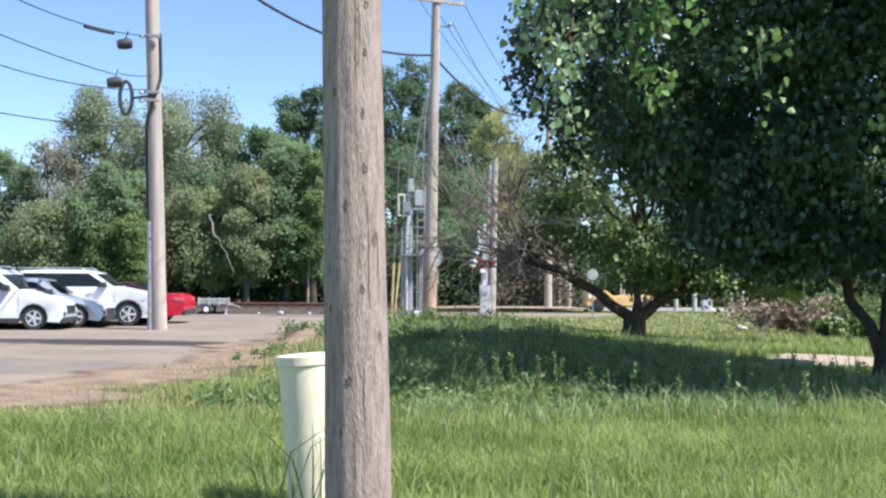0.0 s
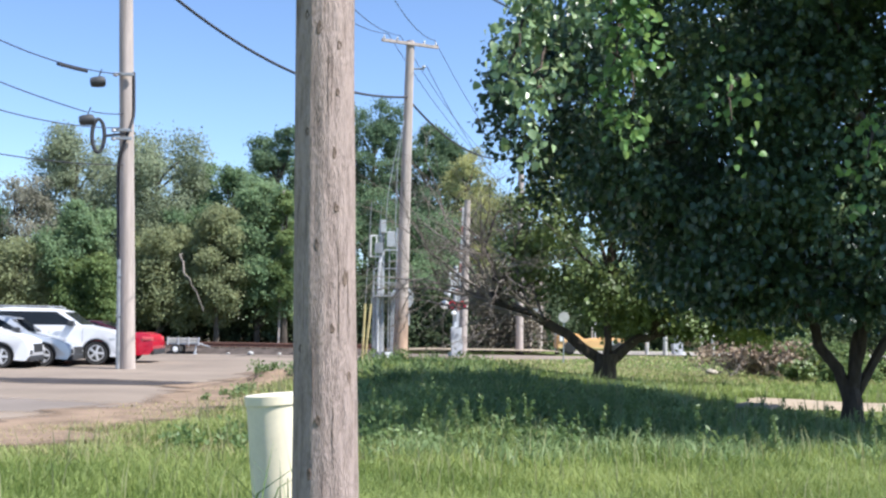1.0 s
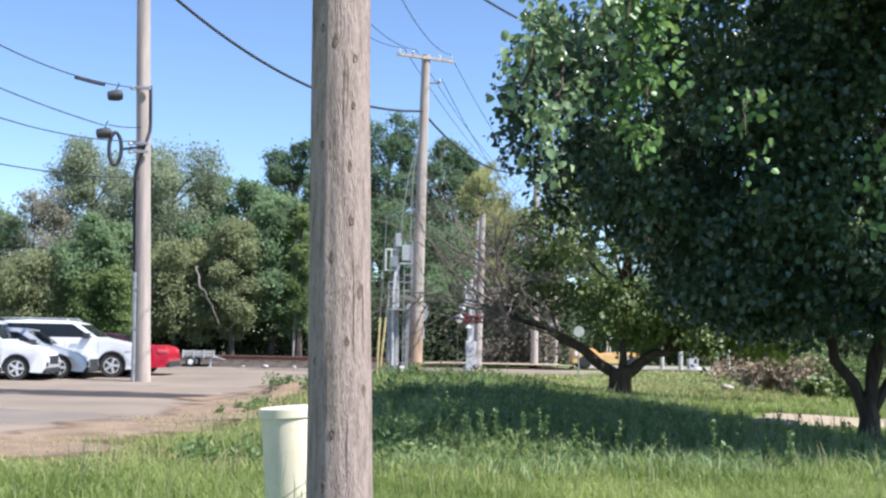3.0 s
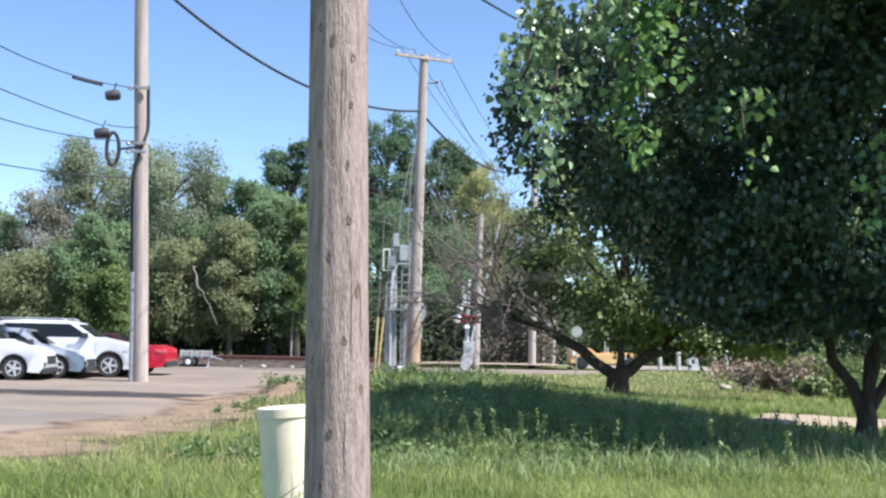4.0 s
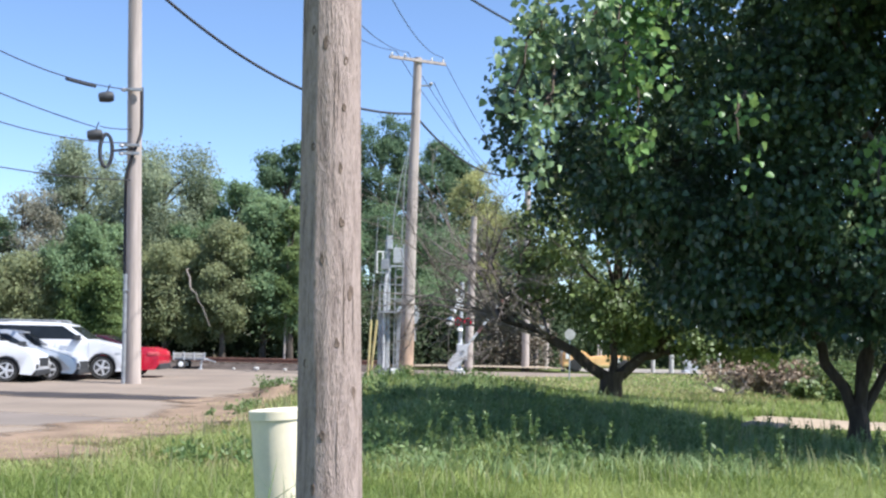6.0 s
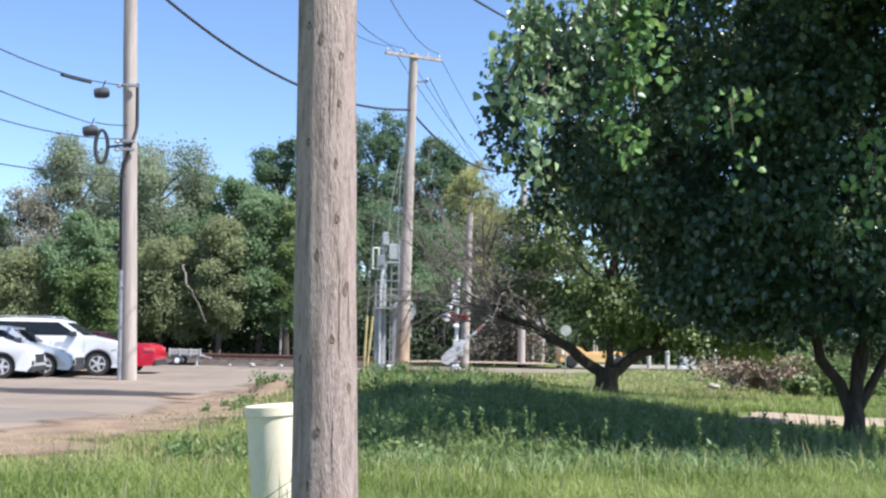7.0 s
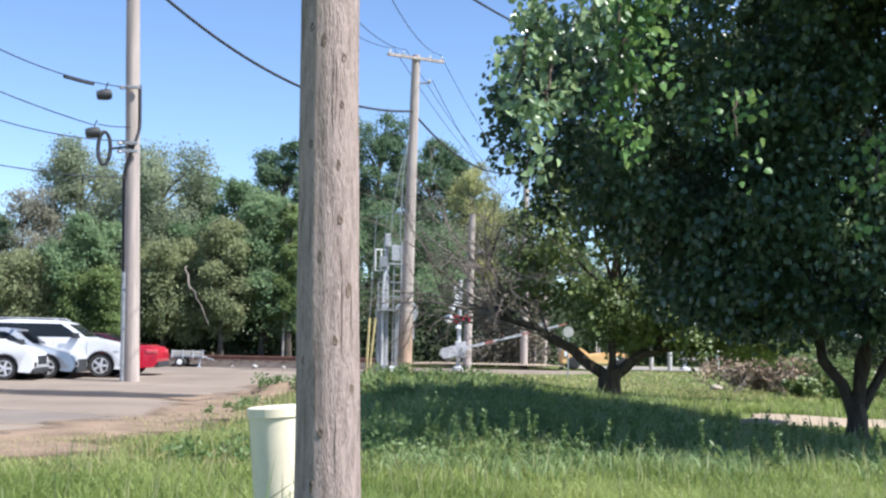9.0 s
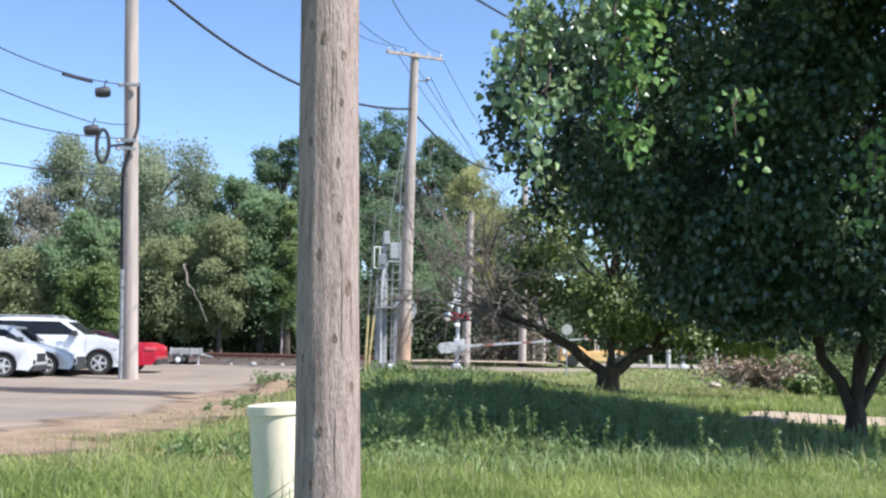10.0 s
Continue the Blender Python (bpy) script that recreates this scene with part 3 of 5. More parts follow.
def left_pole():
    base = wood_pole(-8.563, 33.8, 13.5, 0.245, 0.20, (-0.45, 0), "tall pale wooden utility pole with conduit and cable coil", z=-0.02)
    base.scale = (0.944, 0.944, 0.944)
    bm = bmesh.new()
    tube(bm, [(-0.24, -0.14, 0.0), (-0.26, -0.14, 1.5), (-0.30, -0.13, 3.3)], 0.075, 12)
    for z in (0.5, 1.6, 2.8):
        box(bm, -0.35, -0.18, -0.225, -0.12, z, z + 0.03)
    part("conduit", bm, M_STEEL, base, "grey steel cable conduit")
    bm = bmesh.new()
    pts = []
    for i in range(30):
        f = i / 29
        z = 3.3 + 5.7 * f
        a = -1.25 + 2.5 * min(max((z - 6.0) / 1.7, 0.0), 1.0)
        pts.append((-0.45 * z / 13.5 + 0.26 * math.sin(a), -0.27 * math.cos(a), z))
    tube(bm, pts, 0.045, 8)
    part("riser_cable", bm, M_CABLE, base, "black riser cable winding up the pole", smooth=True)
    for z in (8.85, 7.15, 6.9):
        bm = bmesh.new()
        box(bm, -0.55, 0.0, -0.34, -0.26, z, z + 0.09, 0.01)
        lathe(bm, [(0.05, 0), (0.09, 0.03), (0.06, 0.10)], 12, pose(-0.55, -0.3, z - 0.02))
        part("bracket", bm, M_STEEL, base)
    bm = bmesh.new()
    ring = [(-0.95 + 0.15 * math.cos(a), -0.55 + 0.12 * math.cos(a), 6.98 + 0.50 * math.sin(a)) for a in np.linspace(0, 2 * math.pi, 33)]
    tube(bm, ring, 0.05, 8, caps=False)
    tube(bm, [(p[0] + 0.03, p[1] + 0.04, p[2] * 0.97 + 0.21) for p in ring], 0.03, 8, caps=False)
    tube(bm, [(-0.80, -0.45, 6.98), (-0.2, -0.25, 7.1)], 0.04, 6)
    part("cable_coil", bm, M_CABLE, base, "black spare cable coil hung from a bracket", smooth=True)
    for x, y, z, s in ((-0.93, -0.8, 8.55, 1.0), (-1.22, -0.8, 7.40, 0.95)):
        bm = bmesh.new()
        lathe(bm, [(0.05, -0.23), (0.13, -0.21), (0.16, -0.08), (0.17, 0.09), (0.14, 0.20), (0.05, 0.23)], 14, pose(x, y, z, 0, 82, 15))
        tube(bm, [(x, y, z + 0.1), (x + 0.1, y, z + 0.38)], 0.02, 6)
        part("splice_case", bm, M_TRIM, base, "dark round cable splice case", smooth=True)
    tip = Vector((-8.89, 33.46, 8.36))
    wire(sag((-12.65, 20.77, 9.64), tip, 0.85), 0.016)
    wire([p - Vector((0, 0, 0.05)) for p in sag((-12.65, 20.77, 9.64), tip, 0.85, 60)[46:53]], 0.05, "thick lashed cable splice on an overhead line")
    wire(sag((-12.56, 20.77, 7.86), (-9.72, 33.04, 7.19), 0.25), 0.016)
    wire(sag((-9.60, 33.06, 7.22), (-8.80, 33.62, 7.26), 0.04, 8), 0.014, "short black cable tail from a splice case to the pole")
    wire(sag((-12.56, 20.77, 7.28), (-8.92, 33.51, 6.83), 0.65), 0.016)
    wire(sag((-13.4, 22.66, 5.77), (-8.83, 33.61, 5.78), 0.35), 0.016)


def mid_pole():
    base = wood_pole(-1.12, 44.7, 12.2, 0.26, 0.155, (0.2, 0), "tall wooden utility pole with a crossarm and rusty base")
    bm = bmesh.new()
    tube(bm, [(0, 0, 0), (0.02, 0, 1.0), (0.033, 0, 2.0), (0.055, 0, 3.4)], [0.282, 0.272, 0.263, 0.251], 16, wobble=0.05)
    part("rust_stain", bm, worn_upwards(M_RUST, 0.6, 2.6), base, "rust-stained lower shaft", smooth=True)
    bm = bmesh.new()
    box(bm, -1.2, 1.2, -0.05, 0.05, 12.0, 12.11, 0.01, pose(0.2, -0.18, 0, 0, 0, 28))
    part("crossarm", bm, M_POLE_FAR, base)
    for k in (-1.1, -0.55, 0.6, 1.1):
        bm = bmesh.new()
        lathe(bm, [(0.02, 0), (0.05, 0.03), (0.03, 0.06), (0.05, 0.09), (0.02, 0.13)], 10)
        o = part("insulator", bm, M_ALU, base)
        o.location = (0.2 + k * math.cos(radians(28)), -0.18 + k * math.sin(radians(28)), 12.11)
    bm = bmesh.new()
    box(bm, 0.1, 0.75, -0.04, 0.04, 11.1, 11.16, 0.01)
    lathe(bm, [(0.05, 0), (0.09, 0.04), (0.05, 0.1)], 10, pose(0.72, 0, 11.16))
    part("side_bracket", bm, M_STEEL, base)
    bm = bmesh.new()
    tube(bm, [(0.0, -0.2, 9.0), (-0.35, -0.3, 7.5), (-0.55, -0.3, 6.2), (-0.62, -0.3, 5.0)], 0.016, 6)
    tube(bm, [(0.0, -0.25, 9.1), (-0.20, -0.3, 7.5), (-0.25, -0.3, 5.0)], 0.018, 6)
    part("service_drop", bm, M_STEEL, base, "grey service wires dropping to the equipment mast", smooth=True)
    wire(sag((-8.83, 33.61, 11.77), (-1.02, 44.5, 9.95), 1.08, 30), 0.047)
    wire(sag((-1.0, 44.7, 9.95), (4.1, 56.4, 9.45), 0.9), 0.040)
    for dx, x0 in ((-0.75, -4.9), (-0.3, -3.8), (1.0, -2.2)):
        wire(sag((x0, 20.0, 10.2), (-1.0 + dx, 44.4 + dx * 0.5, 12.25), 0.9), 0.012, "thin overhead power line above the crossing")
        wire(sag((-1.0 + dx, 44.4 + dx * 0.5, 12.25), (4.2 + dx * 0.8, 68.0, 10.3), 0.5), 0.012, "thin overhead power line above the crossing")
    wire(sag((-0.3, 44.6, 11.2), (4.2, 66.0, 8.9), 0.5), 0.013, "thin overhead power line above the crossing")
    wire(sag((0.0, 22.0, 8.2), (6.0, 48.0, 13.5), 0.3), 0.028, "black overhead line passing behind the tree")


def far_poles():
    wood_pole(1.47, 54.0, 7.1, 0.21, 0.14, (0.15, 0), "thin pale wooden utility pole behind the crossing signal")
    wood_pole(4.25, 56.5, 10.0, 0.19, 0.13, (0.0, 0), "tall pale wooden utility pole past the crossing")
    wood_pole(5.72, 62.0, 3.7, 0.17, 0.15, (-0.02, 0), "short weathered wooden pole past the crossing")
    wood_pole(-7.9, 62.0, 8.3, 0.08, 0.06, (0.1, 0), "thin pale wooden pole at the edge of the wood")
    base = thing("road_sign", pose(5.06, 60.0, -0.03), "grey-backed yield sign on a wooden post", "road sign")
    bm = bmesh.new()
    tube(bm, [(0, 0, 0), (0, 0, 2.3)], 0.09, 8)
    part("post", bm, M_POLE_FAR, base)
    bm = bmesh.new()
    lathe(bm, [(0.5, -0.01), (0.5, 0.01)], 3, pose(0, -0.12, 2.0, 90, 90, 0))
    part("sign_plate", bm, M_SIGNBACK, base)
    base = thing("road_sign", pose(5.06, 45.0, 0.0), "small round white sign on a thin post", "road sign")
    bm = bmesh.new()
    tube(bm, [(0, 0, 0), (0, 0, 1.6)], 0.025, 8)
    part("post", bm, M_STEEL, base)
    bm = bmesh.new()
    lathe(bm, [(0.20, -0.01), (0.205, 0), (0.20, 0.01)], 28, pose(0, -0.05, 1.70, 90, 0, 0))
    part("sign_plate", bm, M_POST, base)


def equipment_mast():
    base = thing("signal_mast", pose(-1.93, 46.0, -0.02), "galvanised steel railway signal mast with ladder cage and cabinets", "signal mast")
    bm = bmesh.new()
    tube(bm, [(0, 0, 0), (0, 0, 5.4)], [0.15, 0.10], 14)
    lathe(bm, [(0.3, 0), (0.3, 0.05), (0.2, 0.08)], 14)
    part("mast", bm, M_STEEL, base, smooth=True)
    bm = bmesh.new()
    box(bm, 0.20, 0.55, -0.25, 0.1, 4.35, 4.95, 0.03)
    box(bm, 0.12, 0.60, -0.28, -0.25, 4.2, 4.26)
    box(bm, 0.58, 0.62, -0.28, -0.25, 4.2, 5.1)
    box(bm, -0.05, 0.16, -0.25, 0.1, 4.9, 5.4, 0.02)
    part("signal_head", bm, M_SIGNBACK, base, "pale grey signal head housing")
    bm = bmesh.new()
    box(bm, -0.26, 0.05, -0.26, 0.0, 4.1, 4.5, 0.02)
    part("relay_box", bm, M_STEEL, base)
    bm = bmesh.new()
    for x in (-0.42, -0.20):
        tube(bm, [(x, -0.2, 3.95), (x, -0.2, 4.8)], 0.025, 6)
    for z in (3.97, 4.78):
        tube(bm, [(-0.42, -0.2, z), (0.0, -0.1, z)], 0.025, 6)
    part("guard_loop", bm, M_WHITE, base)
    for x in (0.30, 0.58):
        bm = bmesh.new()
        tube(bm, [(x, -0.05, 0.1), (x, -0.05, 5.1)], 0.024, 6)
        part("ladder_rail", bm, M_STEEL, base)
    for i in range(15):
        bm = bmesh.new()
        tube(bm, [(0.30, -0.05, 0.4 + 0.31 * i), (0.58, -0.05, 0.4 + 0.31 * i)], 0.016, 6)
        part("rung", bm, M_STEEL, base)
    bm = bmesh.new()
    box(bm, -0.30, 0.72, -0.5, 0.35, 2.42, 2.48)
    part("platform", bm, M_STEEL, base)
    for x in (-0.28, 0.70):
        for y in (-0.48, 0.33):
            bm = bmesh.new()
            tube(bm, [(x, y, 2.45), (x, y, 3.5)], 0.022, 6)
            part("rail_post", bm, M_STEEL, base)
    for z in (2.95, 3.5):
        bm = bmesh.new()
        tube(bm, [(-0.28, 0.33, z), (-0.28, -0.48, z), (0.70, -0.48, z), (0.70, 0.33, z)], 0.02, 6)
        part("handrail", bm, M_STEEL, base)
    bm = bmesh.new()
    tube(bm, [(0.1, -0.1, 4.2), (-0.05, -0.2, 3.8), (-0.1, -0.2, 3.2), (-0.1, -0.2, 0.3)], 0.06, 8)
    part("cable_pipe", bm, M_ALU, base, smooth=True)
    for dx in (-0.25, 0.45):
        bm = bmesh.new()
        box(bm, dx - 0.075, dx + 0.075, -0.06, 0.10, 0.0, 2.42, 0.015)
        part("cable_duct", bm, M_STEEL, base)

    base = thing("road_sign", pose(-1.12, 46.4, 0.0), "grey metal back of a round crossing sign with a plate", "road sign")
    bm = bmesh.new()
    tube(bm, [(0, 0.02, 0), (0, 0.02, 2.8)], 0.035, 8)
    part("post", bm, M_STEEL, base)
    bm = bmesh.new()
    lathe(bm, [(0.455, -0.01), (0.46, 0), (0.455, 0.01)], 36, pose(0, -0.03, 2.36, 90, 0, 0))
    part("sign_plate", bm, M_SIGNBACK, base)
    bm = bmesh.new()
    box(bm, -0.22, 0.32, -0.04, -0.02, 1.32, 1.88, 0.008)
    part("lower_plate", bm, M_SIGNBACK, base)
    for (x0, x1) in ((-2.26, -2.45), (-2.48, -2.56)):
        g = thing("guy_wire", pose(x1, 45.0, 0.0), "steel guy wire with a yellow plastic guard", "guy wire", "guy wires")
        bm = bmesh.new()
        tube(bm, [(0, 0, 0), ((x0 - x1), 0, 2.1)], 0.045, 8)
        part("guard_sleeve", bm, M_YELLOW, g, smooth=True)
        bm = bmesh.new()
        tube(bm, [((x0 - x1) * 0.98, 0, 2.05), ((x0 - x1) * 2.6 + 0.05, 0, 6.0)], 0.012, 6)
        part("strand", bm, M_STEEL, g)
    base = thing("junction_box", pose(-1.49, 44.0, 0.05), "small white and black junction box in the grass", "junction box")
    bm = bmesh.new()
    box(bm, -0.3, 0.45, -0.2, 0.2, -0.1, 0.28, 0.03)
    part("body", bm, M_TRIM, base)
    bm = bmesh.new()
    box(bm, -0.16, 0.14, -0.23, -0.19, 0.06, 0.27, 0.02)
    part("door", bm, M_WHITE, base)


def crossing_signal(m, length, label):
    base = thing("crossing_signal", m, label, "crossing signal", "crossing signals")
    bm = bmesh.new()
    tube(bm, [(0, 0, 0), (0.05, 0, 3.9)], 0.085, 14)
    lathe(bm, [(0.26, 0), (0.26, 0.12), (0.13, 0.2)], 14)
    part("mast", bm, M_ALU, base, smooth=True)
    for i, a in enumerate((62, -50)):
        bm = bmesh.new()
        box(bm, -0.58, 0.58, -0.012, 0.012, -0.11, 0.11, 0.005)
        o = part("crossbuck_blade", bm, M_ALU, base, "weathered pale crossbuck blade")
        o.matrix_local = Matrix.Translation((-0.08, -0.12 - 0.03 * i, 3.05)) @ pose(0, 0, 0, 0, 0, 57) @ pose(0, 0, 0, 0, a, 0)
    bm = bmesh.new()
    tube(bm, [(-0.42, -0.12, 2.2), (0.50, -0.12, 2.2)], 0.05, 8)
    box(bm, -0.1, 0.18, -0.2, -0.05, 2.1, 2.3, 0.02)
    part("light_bar", bm, M_BLACK, base)
    for x in (-0.10, 0.32):
        bm = bmesh.new()
        lathe(bm, [(0.205, 0), (0.21, 0.008), (0.205, 0.016)], 24, pose(x, -0.20, 2.21, 90, 0, 0))
        lathe(bm, [(0.11, 0), (0.14, 0.1), (0.11, 0.16)], 16, pose(x, -0.12, 2.21, 90, 0, 0))
        back = part("target_disc", bm, M_BLACK, base, "black flasher backing disc")
        bm = bmesh.new()
        lathe(bm, [(0.155, 0), (0.15, 0.03), (0.08, 0.05), (0.01, 0.055)], 20, pose(x, -0.225, 2.21, 90, 0, 0))
        part("flasher_lens", bm, M_LAMP, back, "glowing red flasher lens", smooth=True)
        bm = bmesh.new()
        n = 12
        ring = [[bm.verts.new((x + 0.165 * math.cos(a), yy, 2.21 + 0.165 * math.sin(a))) for a in np.linspace(0, math.pi, n)] for yy in (-0.22, -0.34)]
        for k in range(n - 1):
            bm.faces.new((ring[0][k], ring[0][k + 1], ring[1][k + 1], ring[1][k]))
        bmesh.ops.solidify(bm, geom=list(bm.faces), thickness=0.01)
        part("visor", bm, M_BLACK, back)
    bm = bmesh.new()
    lathe(bm, [(0.03, -0.16), (0.16, -0.12), (0.20, 0.0), (0.16, 0.10), (0.05, 0.14)], 18, pose(-0.42, -0.18, 2.21, 80, 0, 20))
    part("side_lamp", bm, M_WHITE, base, "pale round lamp housing", smooth=True)
    bm = bmesh.new()
    lathe(bm, [(0.02, 0), (0.14, 0.03), (0.12, 0.12), (0.03, 0.16)], 16, pose(-0.02, -0.2, 1.78))
    part("bell", bm, M_WHITE, base, smooth=True)
    bm = bmesh.new()
    lathe(bm, [(0.02, 0), (0.12, 0.04), (0.12, 0.1), (0.02, 0.18)], 16, pose(-0.34, -0.1, 2.62))
    part("upper_lamp", bm, M_ALU, base, smooth=True)
    bm = bmesh.new()
    box(bm, -0.14, 0.32, -0.28, 0.1, 0.55, 1.25, 0.05)
    part("gate_mechanism", bm, M_ALU, base, "pale grey gate motor housing")
    bm = bmesh.new()
    tube(bm, [(0, -0.40, 0), (0, 0.26, 0)], 0.07, 12)
    arm = part("gate_arm", bm, M_STEEL, base, "red and white striped gate arm that swings down")
    for y in (-0.36, 0.18):
        bm = bmesh.new()
        pts = [(0.25, 0.10), (0.25, -0.10), (-0.45, -0.26), (-0.85, -0.24), (-0.98, 0.0), (-0.85, 0.20), (-0.40, 0.22)]
        a = [bm.verts.new((x, y, z)) for x, z in pts]
        b = [bm.verts.new((x, y + 0.05, z)) for x, z in pts]
        bm.faces.new(a)
        bm.faces.new(b[::-1])
        for k in range(len(pts)):
            bm.faces.new((a[k], b[k], b[(k + 1) % len(pts)], a[(k + 1) % len(pts)]))
        part("counterweight", bm, M_ALU, arm, "pale grey counterweight plate")
    x, i = 0.2, 0
    while x < length:
        w = 0.41
        h0 = 0.055 - 0.004 * x
        bm = bmesh.new()
        box(bm, x, x + w, -0.30, -0.26, -h0, h0, 0.004)
        part("arm_stripe", bm, M_REDP if i % 4 == 2 else M_ALU, arm)
        x, i = x + w, i + 1
    for x in (0.35 * length, 0.7 * length, length):
        bm = bmesh.new()
        lathe(bm, [(0.05, 0), (0.05, 0.08), (0.02, 0.1)], 10, pose(x, -0.28, 0.05))
        part("arm_lamp", bm, M_REDP, arm)
    return arm


near_pole()
pedestal()
left_pole()
mid_pole()
far_poles()
equipment_mast()
gate_arm = crossing_signal(pose(1.03, 51.4, 0.0), 5.4, "railway crossing signal with crossbuck, red flashers and a gate arm")
far_gate_arm = crossing_signal(pose(12.35, 58.6, 0.0, 0, 0, 180), 4.4, "railway crossing signal and gate arm seen from behind")


# ---- parked vehicles ----
def extrude_profile(bm, pts, w, taper=None):
    """A side outline in x and z made solid across y; taper(z) narrows it upward."""
    t = taper if taper else (lambda z: 1.0)
    a = [bm.verts.new((x, -w * t(z), z)) for x, z in pts]
    b = [bm.verts.new((x, w * t(z), z)) for x, z in pts]
    bm.faces.new(a)
    bm.faces.new(b[::-1])
    for k in range(len(pts)):
        bm.faces.new((a[k], b[k], b[(k + 1) % len(pts)], a[(k + 1) % len(pts)]))
    bmesh.ops.recalc_face_normals(bm, faces=list(bm.faces))


def make_wheel(base, x, y, r, out):
    bm = bmesh.new()
    m = pose(x, y, r, 90, 0, 0) if out < 0 else pose(x, y, r, -90, 0, 0)
    lathe(bm, [(r * 0.62, -0.10), (r * 0.93, -0.11), (r, -0.07), (r, 0.07), (r * 0.93, 0.11), (r * 0.64, 0.10)], 28, m)
    w = part("wheel", bm, M_TYRE, base, "black tyre on an alloy rim", smooth=True)
    bm = bmesh.new()
    lathe(bm, [(r * 0.66, 0.085), (r * 0.66, 0.108), (r * 0.60, 0.108), (r * 0.56, 0.07), (r * 0.1, 0.07)], 28, m)
    for k in range(5):
        a = 2 * math.pi * k / 5
        box(bm, 0.02, r * 0.60, -0.035, 0.035, 0.075, 0.112, 0.008, m @ Matrix.Rotation(a, 4, "Z"))
    lathe(bm, [(r * 0.14, 0.07), (r * 0.14, 0.118), (r * 0.08, 0.122)], 14, m)
    part("rim", bm, M_RIM, w)
    return w


def make_car(x, y, yaw, length, height, width, paint, label, category, style="suv"):
    """A parked car; x and y give its front axle, +x is forward."""
    base = thing("car", pose(x, y, 0.0, 0, 0, yaw), label, category, "cars parked in the lot")
    hw, r = width / 2, 0.365 if style == "suv" else 0.33
    front, wb = {"suv": 0.80, "cross": 0.80, "sedan": 0.92}[style], length * 0.58
    rear = front - length
    belt = height * {"suv": 0.675, "cross": 0.65, "sedan": 0.67}[style]
    hood = height * (0.625 if style == "suv" else 0.58)
    sill = 0.24 if style == "suv" else 0.19

    def arch(cx, n=9):
        rr = r * 1.17
        return [(cx + rr * math.cos(a), max(sill, r + rr * math.sin(a))) for a in np.linspace(-0.25, math.pi + 0.25, n)]

    low = [(front - 0.10, sill + 0.02)] + arch(0.0) + arch(-wb) + [(rear + 0.06, sill + 0.06), (rear, 0.55), (rear + 0.03, belt)]
    if style == "sedan":
        low = low[:-3] + [(rear + 0.14, sill + 0.08), (rear + 0.01, 0.42), (rear, 0.62), (rear + 0.05, belt - 0.14), (rear + 0.14, belt + 0.0), (rear + 0.42, belt + 0.07), (-wb + 0.1, belt + 0.06)]
    low += [(-1.0, belt), (-0.42, belt + 0.02), (0.1, hood + 0.0), (front - 0.35, hood - 0.07), (front - 0.10, hood - 0.20), (front, hood - 0.36), (front, sill + 0.16)]
    bm = bmesh.new()
    extrude_profile(bm, low, hw, lambda z: 1.0 if z < belt * 0.72 else 1.0 - 0.06 * (z - belt * 0.72) / (belt * 0.28))
    sharp = [e for e in bm.edges if abs(e.verts[0].co.y - e.verts[1].co.y) < 1e-4 and min(e.verts[0].co.z, e.verts[1].co.z) > sill + 0.1]
    bmesh.ops.bevel(bm, geom=sharp, offset=0.045, segments=3, affect="EDGES", profile=0.6)
    body = part("body", bm, paint, base, smooth=True)
    if style == "sedan":
        cab = [(-0.42, belt), (-1.05, height - 0.03), (-1.4, height), (-1.9, height - 0.02), (-wb - 0.25, belt + 0.04)]
    elif style == "cross":
        cab = [(-0.38, belt), (-1.05, height - 0.06), (-1.5, height), (-2.6, height - 0.05), (rear + 0.45, height - 0.16), (rear + 0.08, belt)]
    else:
        cab = [(-0.42, belt), (-1.12, height - 0.09), (-1.5, height - 0.01), (-2.6, height), (rear + 0.55, height - 0.06), (rear + 0.30, height - 0.16), (rear + 0.04, belt)]
    narrow = lambda z: 0.93 - 0.16 * (z - belt) / (height - belt)
    bm = bmesh.new()
    extrude_profile(bm, cab, hw, narrow)
    es = [e for e in bm.edges if max(e.verts[0].co.z, e.verts[1].co.z) > belt + 0.05]
    bmesh.ops.bevel(bm, geom=es, offset=0.035, segments=2, affect="EDGES", profile=0.6)
    part("cabin", bm, M_DARKROOF if style == "sedan" else paint, base, smooth=True)

    def pane(name, pts3):
        bm = bmesh.new()
        vs = [bm.verts.new(p) for p in pts3]
        bm.faces.new(vs)
        bmesh.ops.solidify(bm, geom=list(bm.faces), thickness=0.012)
        part(name, bm, M_GLASS_CAR, base, "dark tinted glass")

    top, bot = height - (0.07 if style == "sedan" else 0.115), belt + 0.04
    xa = -0.42 - 0.60 * (bot - belt) / (height - belt) - 0.14
    xb = -1.12 - 0.14
    end = cab[-1][0] + 0.22
    cuts = [(xa, xb, -1.42, -1.42), (-1.45, -1.45, -2.45, -2.45)]
    if style != "sedan":
        cuts.append((-2.48, -2.48, end + 0.30, end + 0.06))
    else:
        cuts[1] = (-1.45, -1.45, -1.85, -2.65)
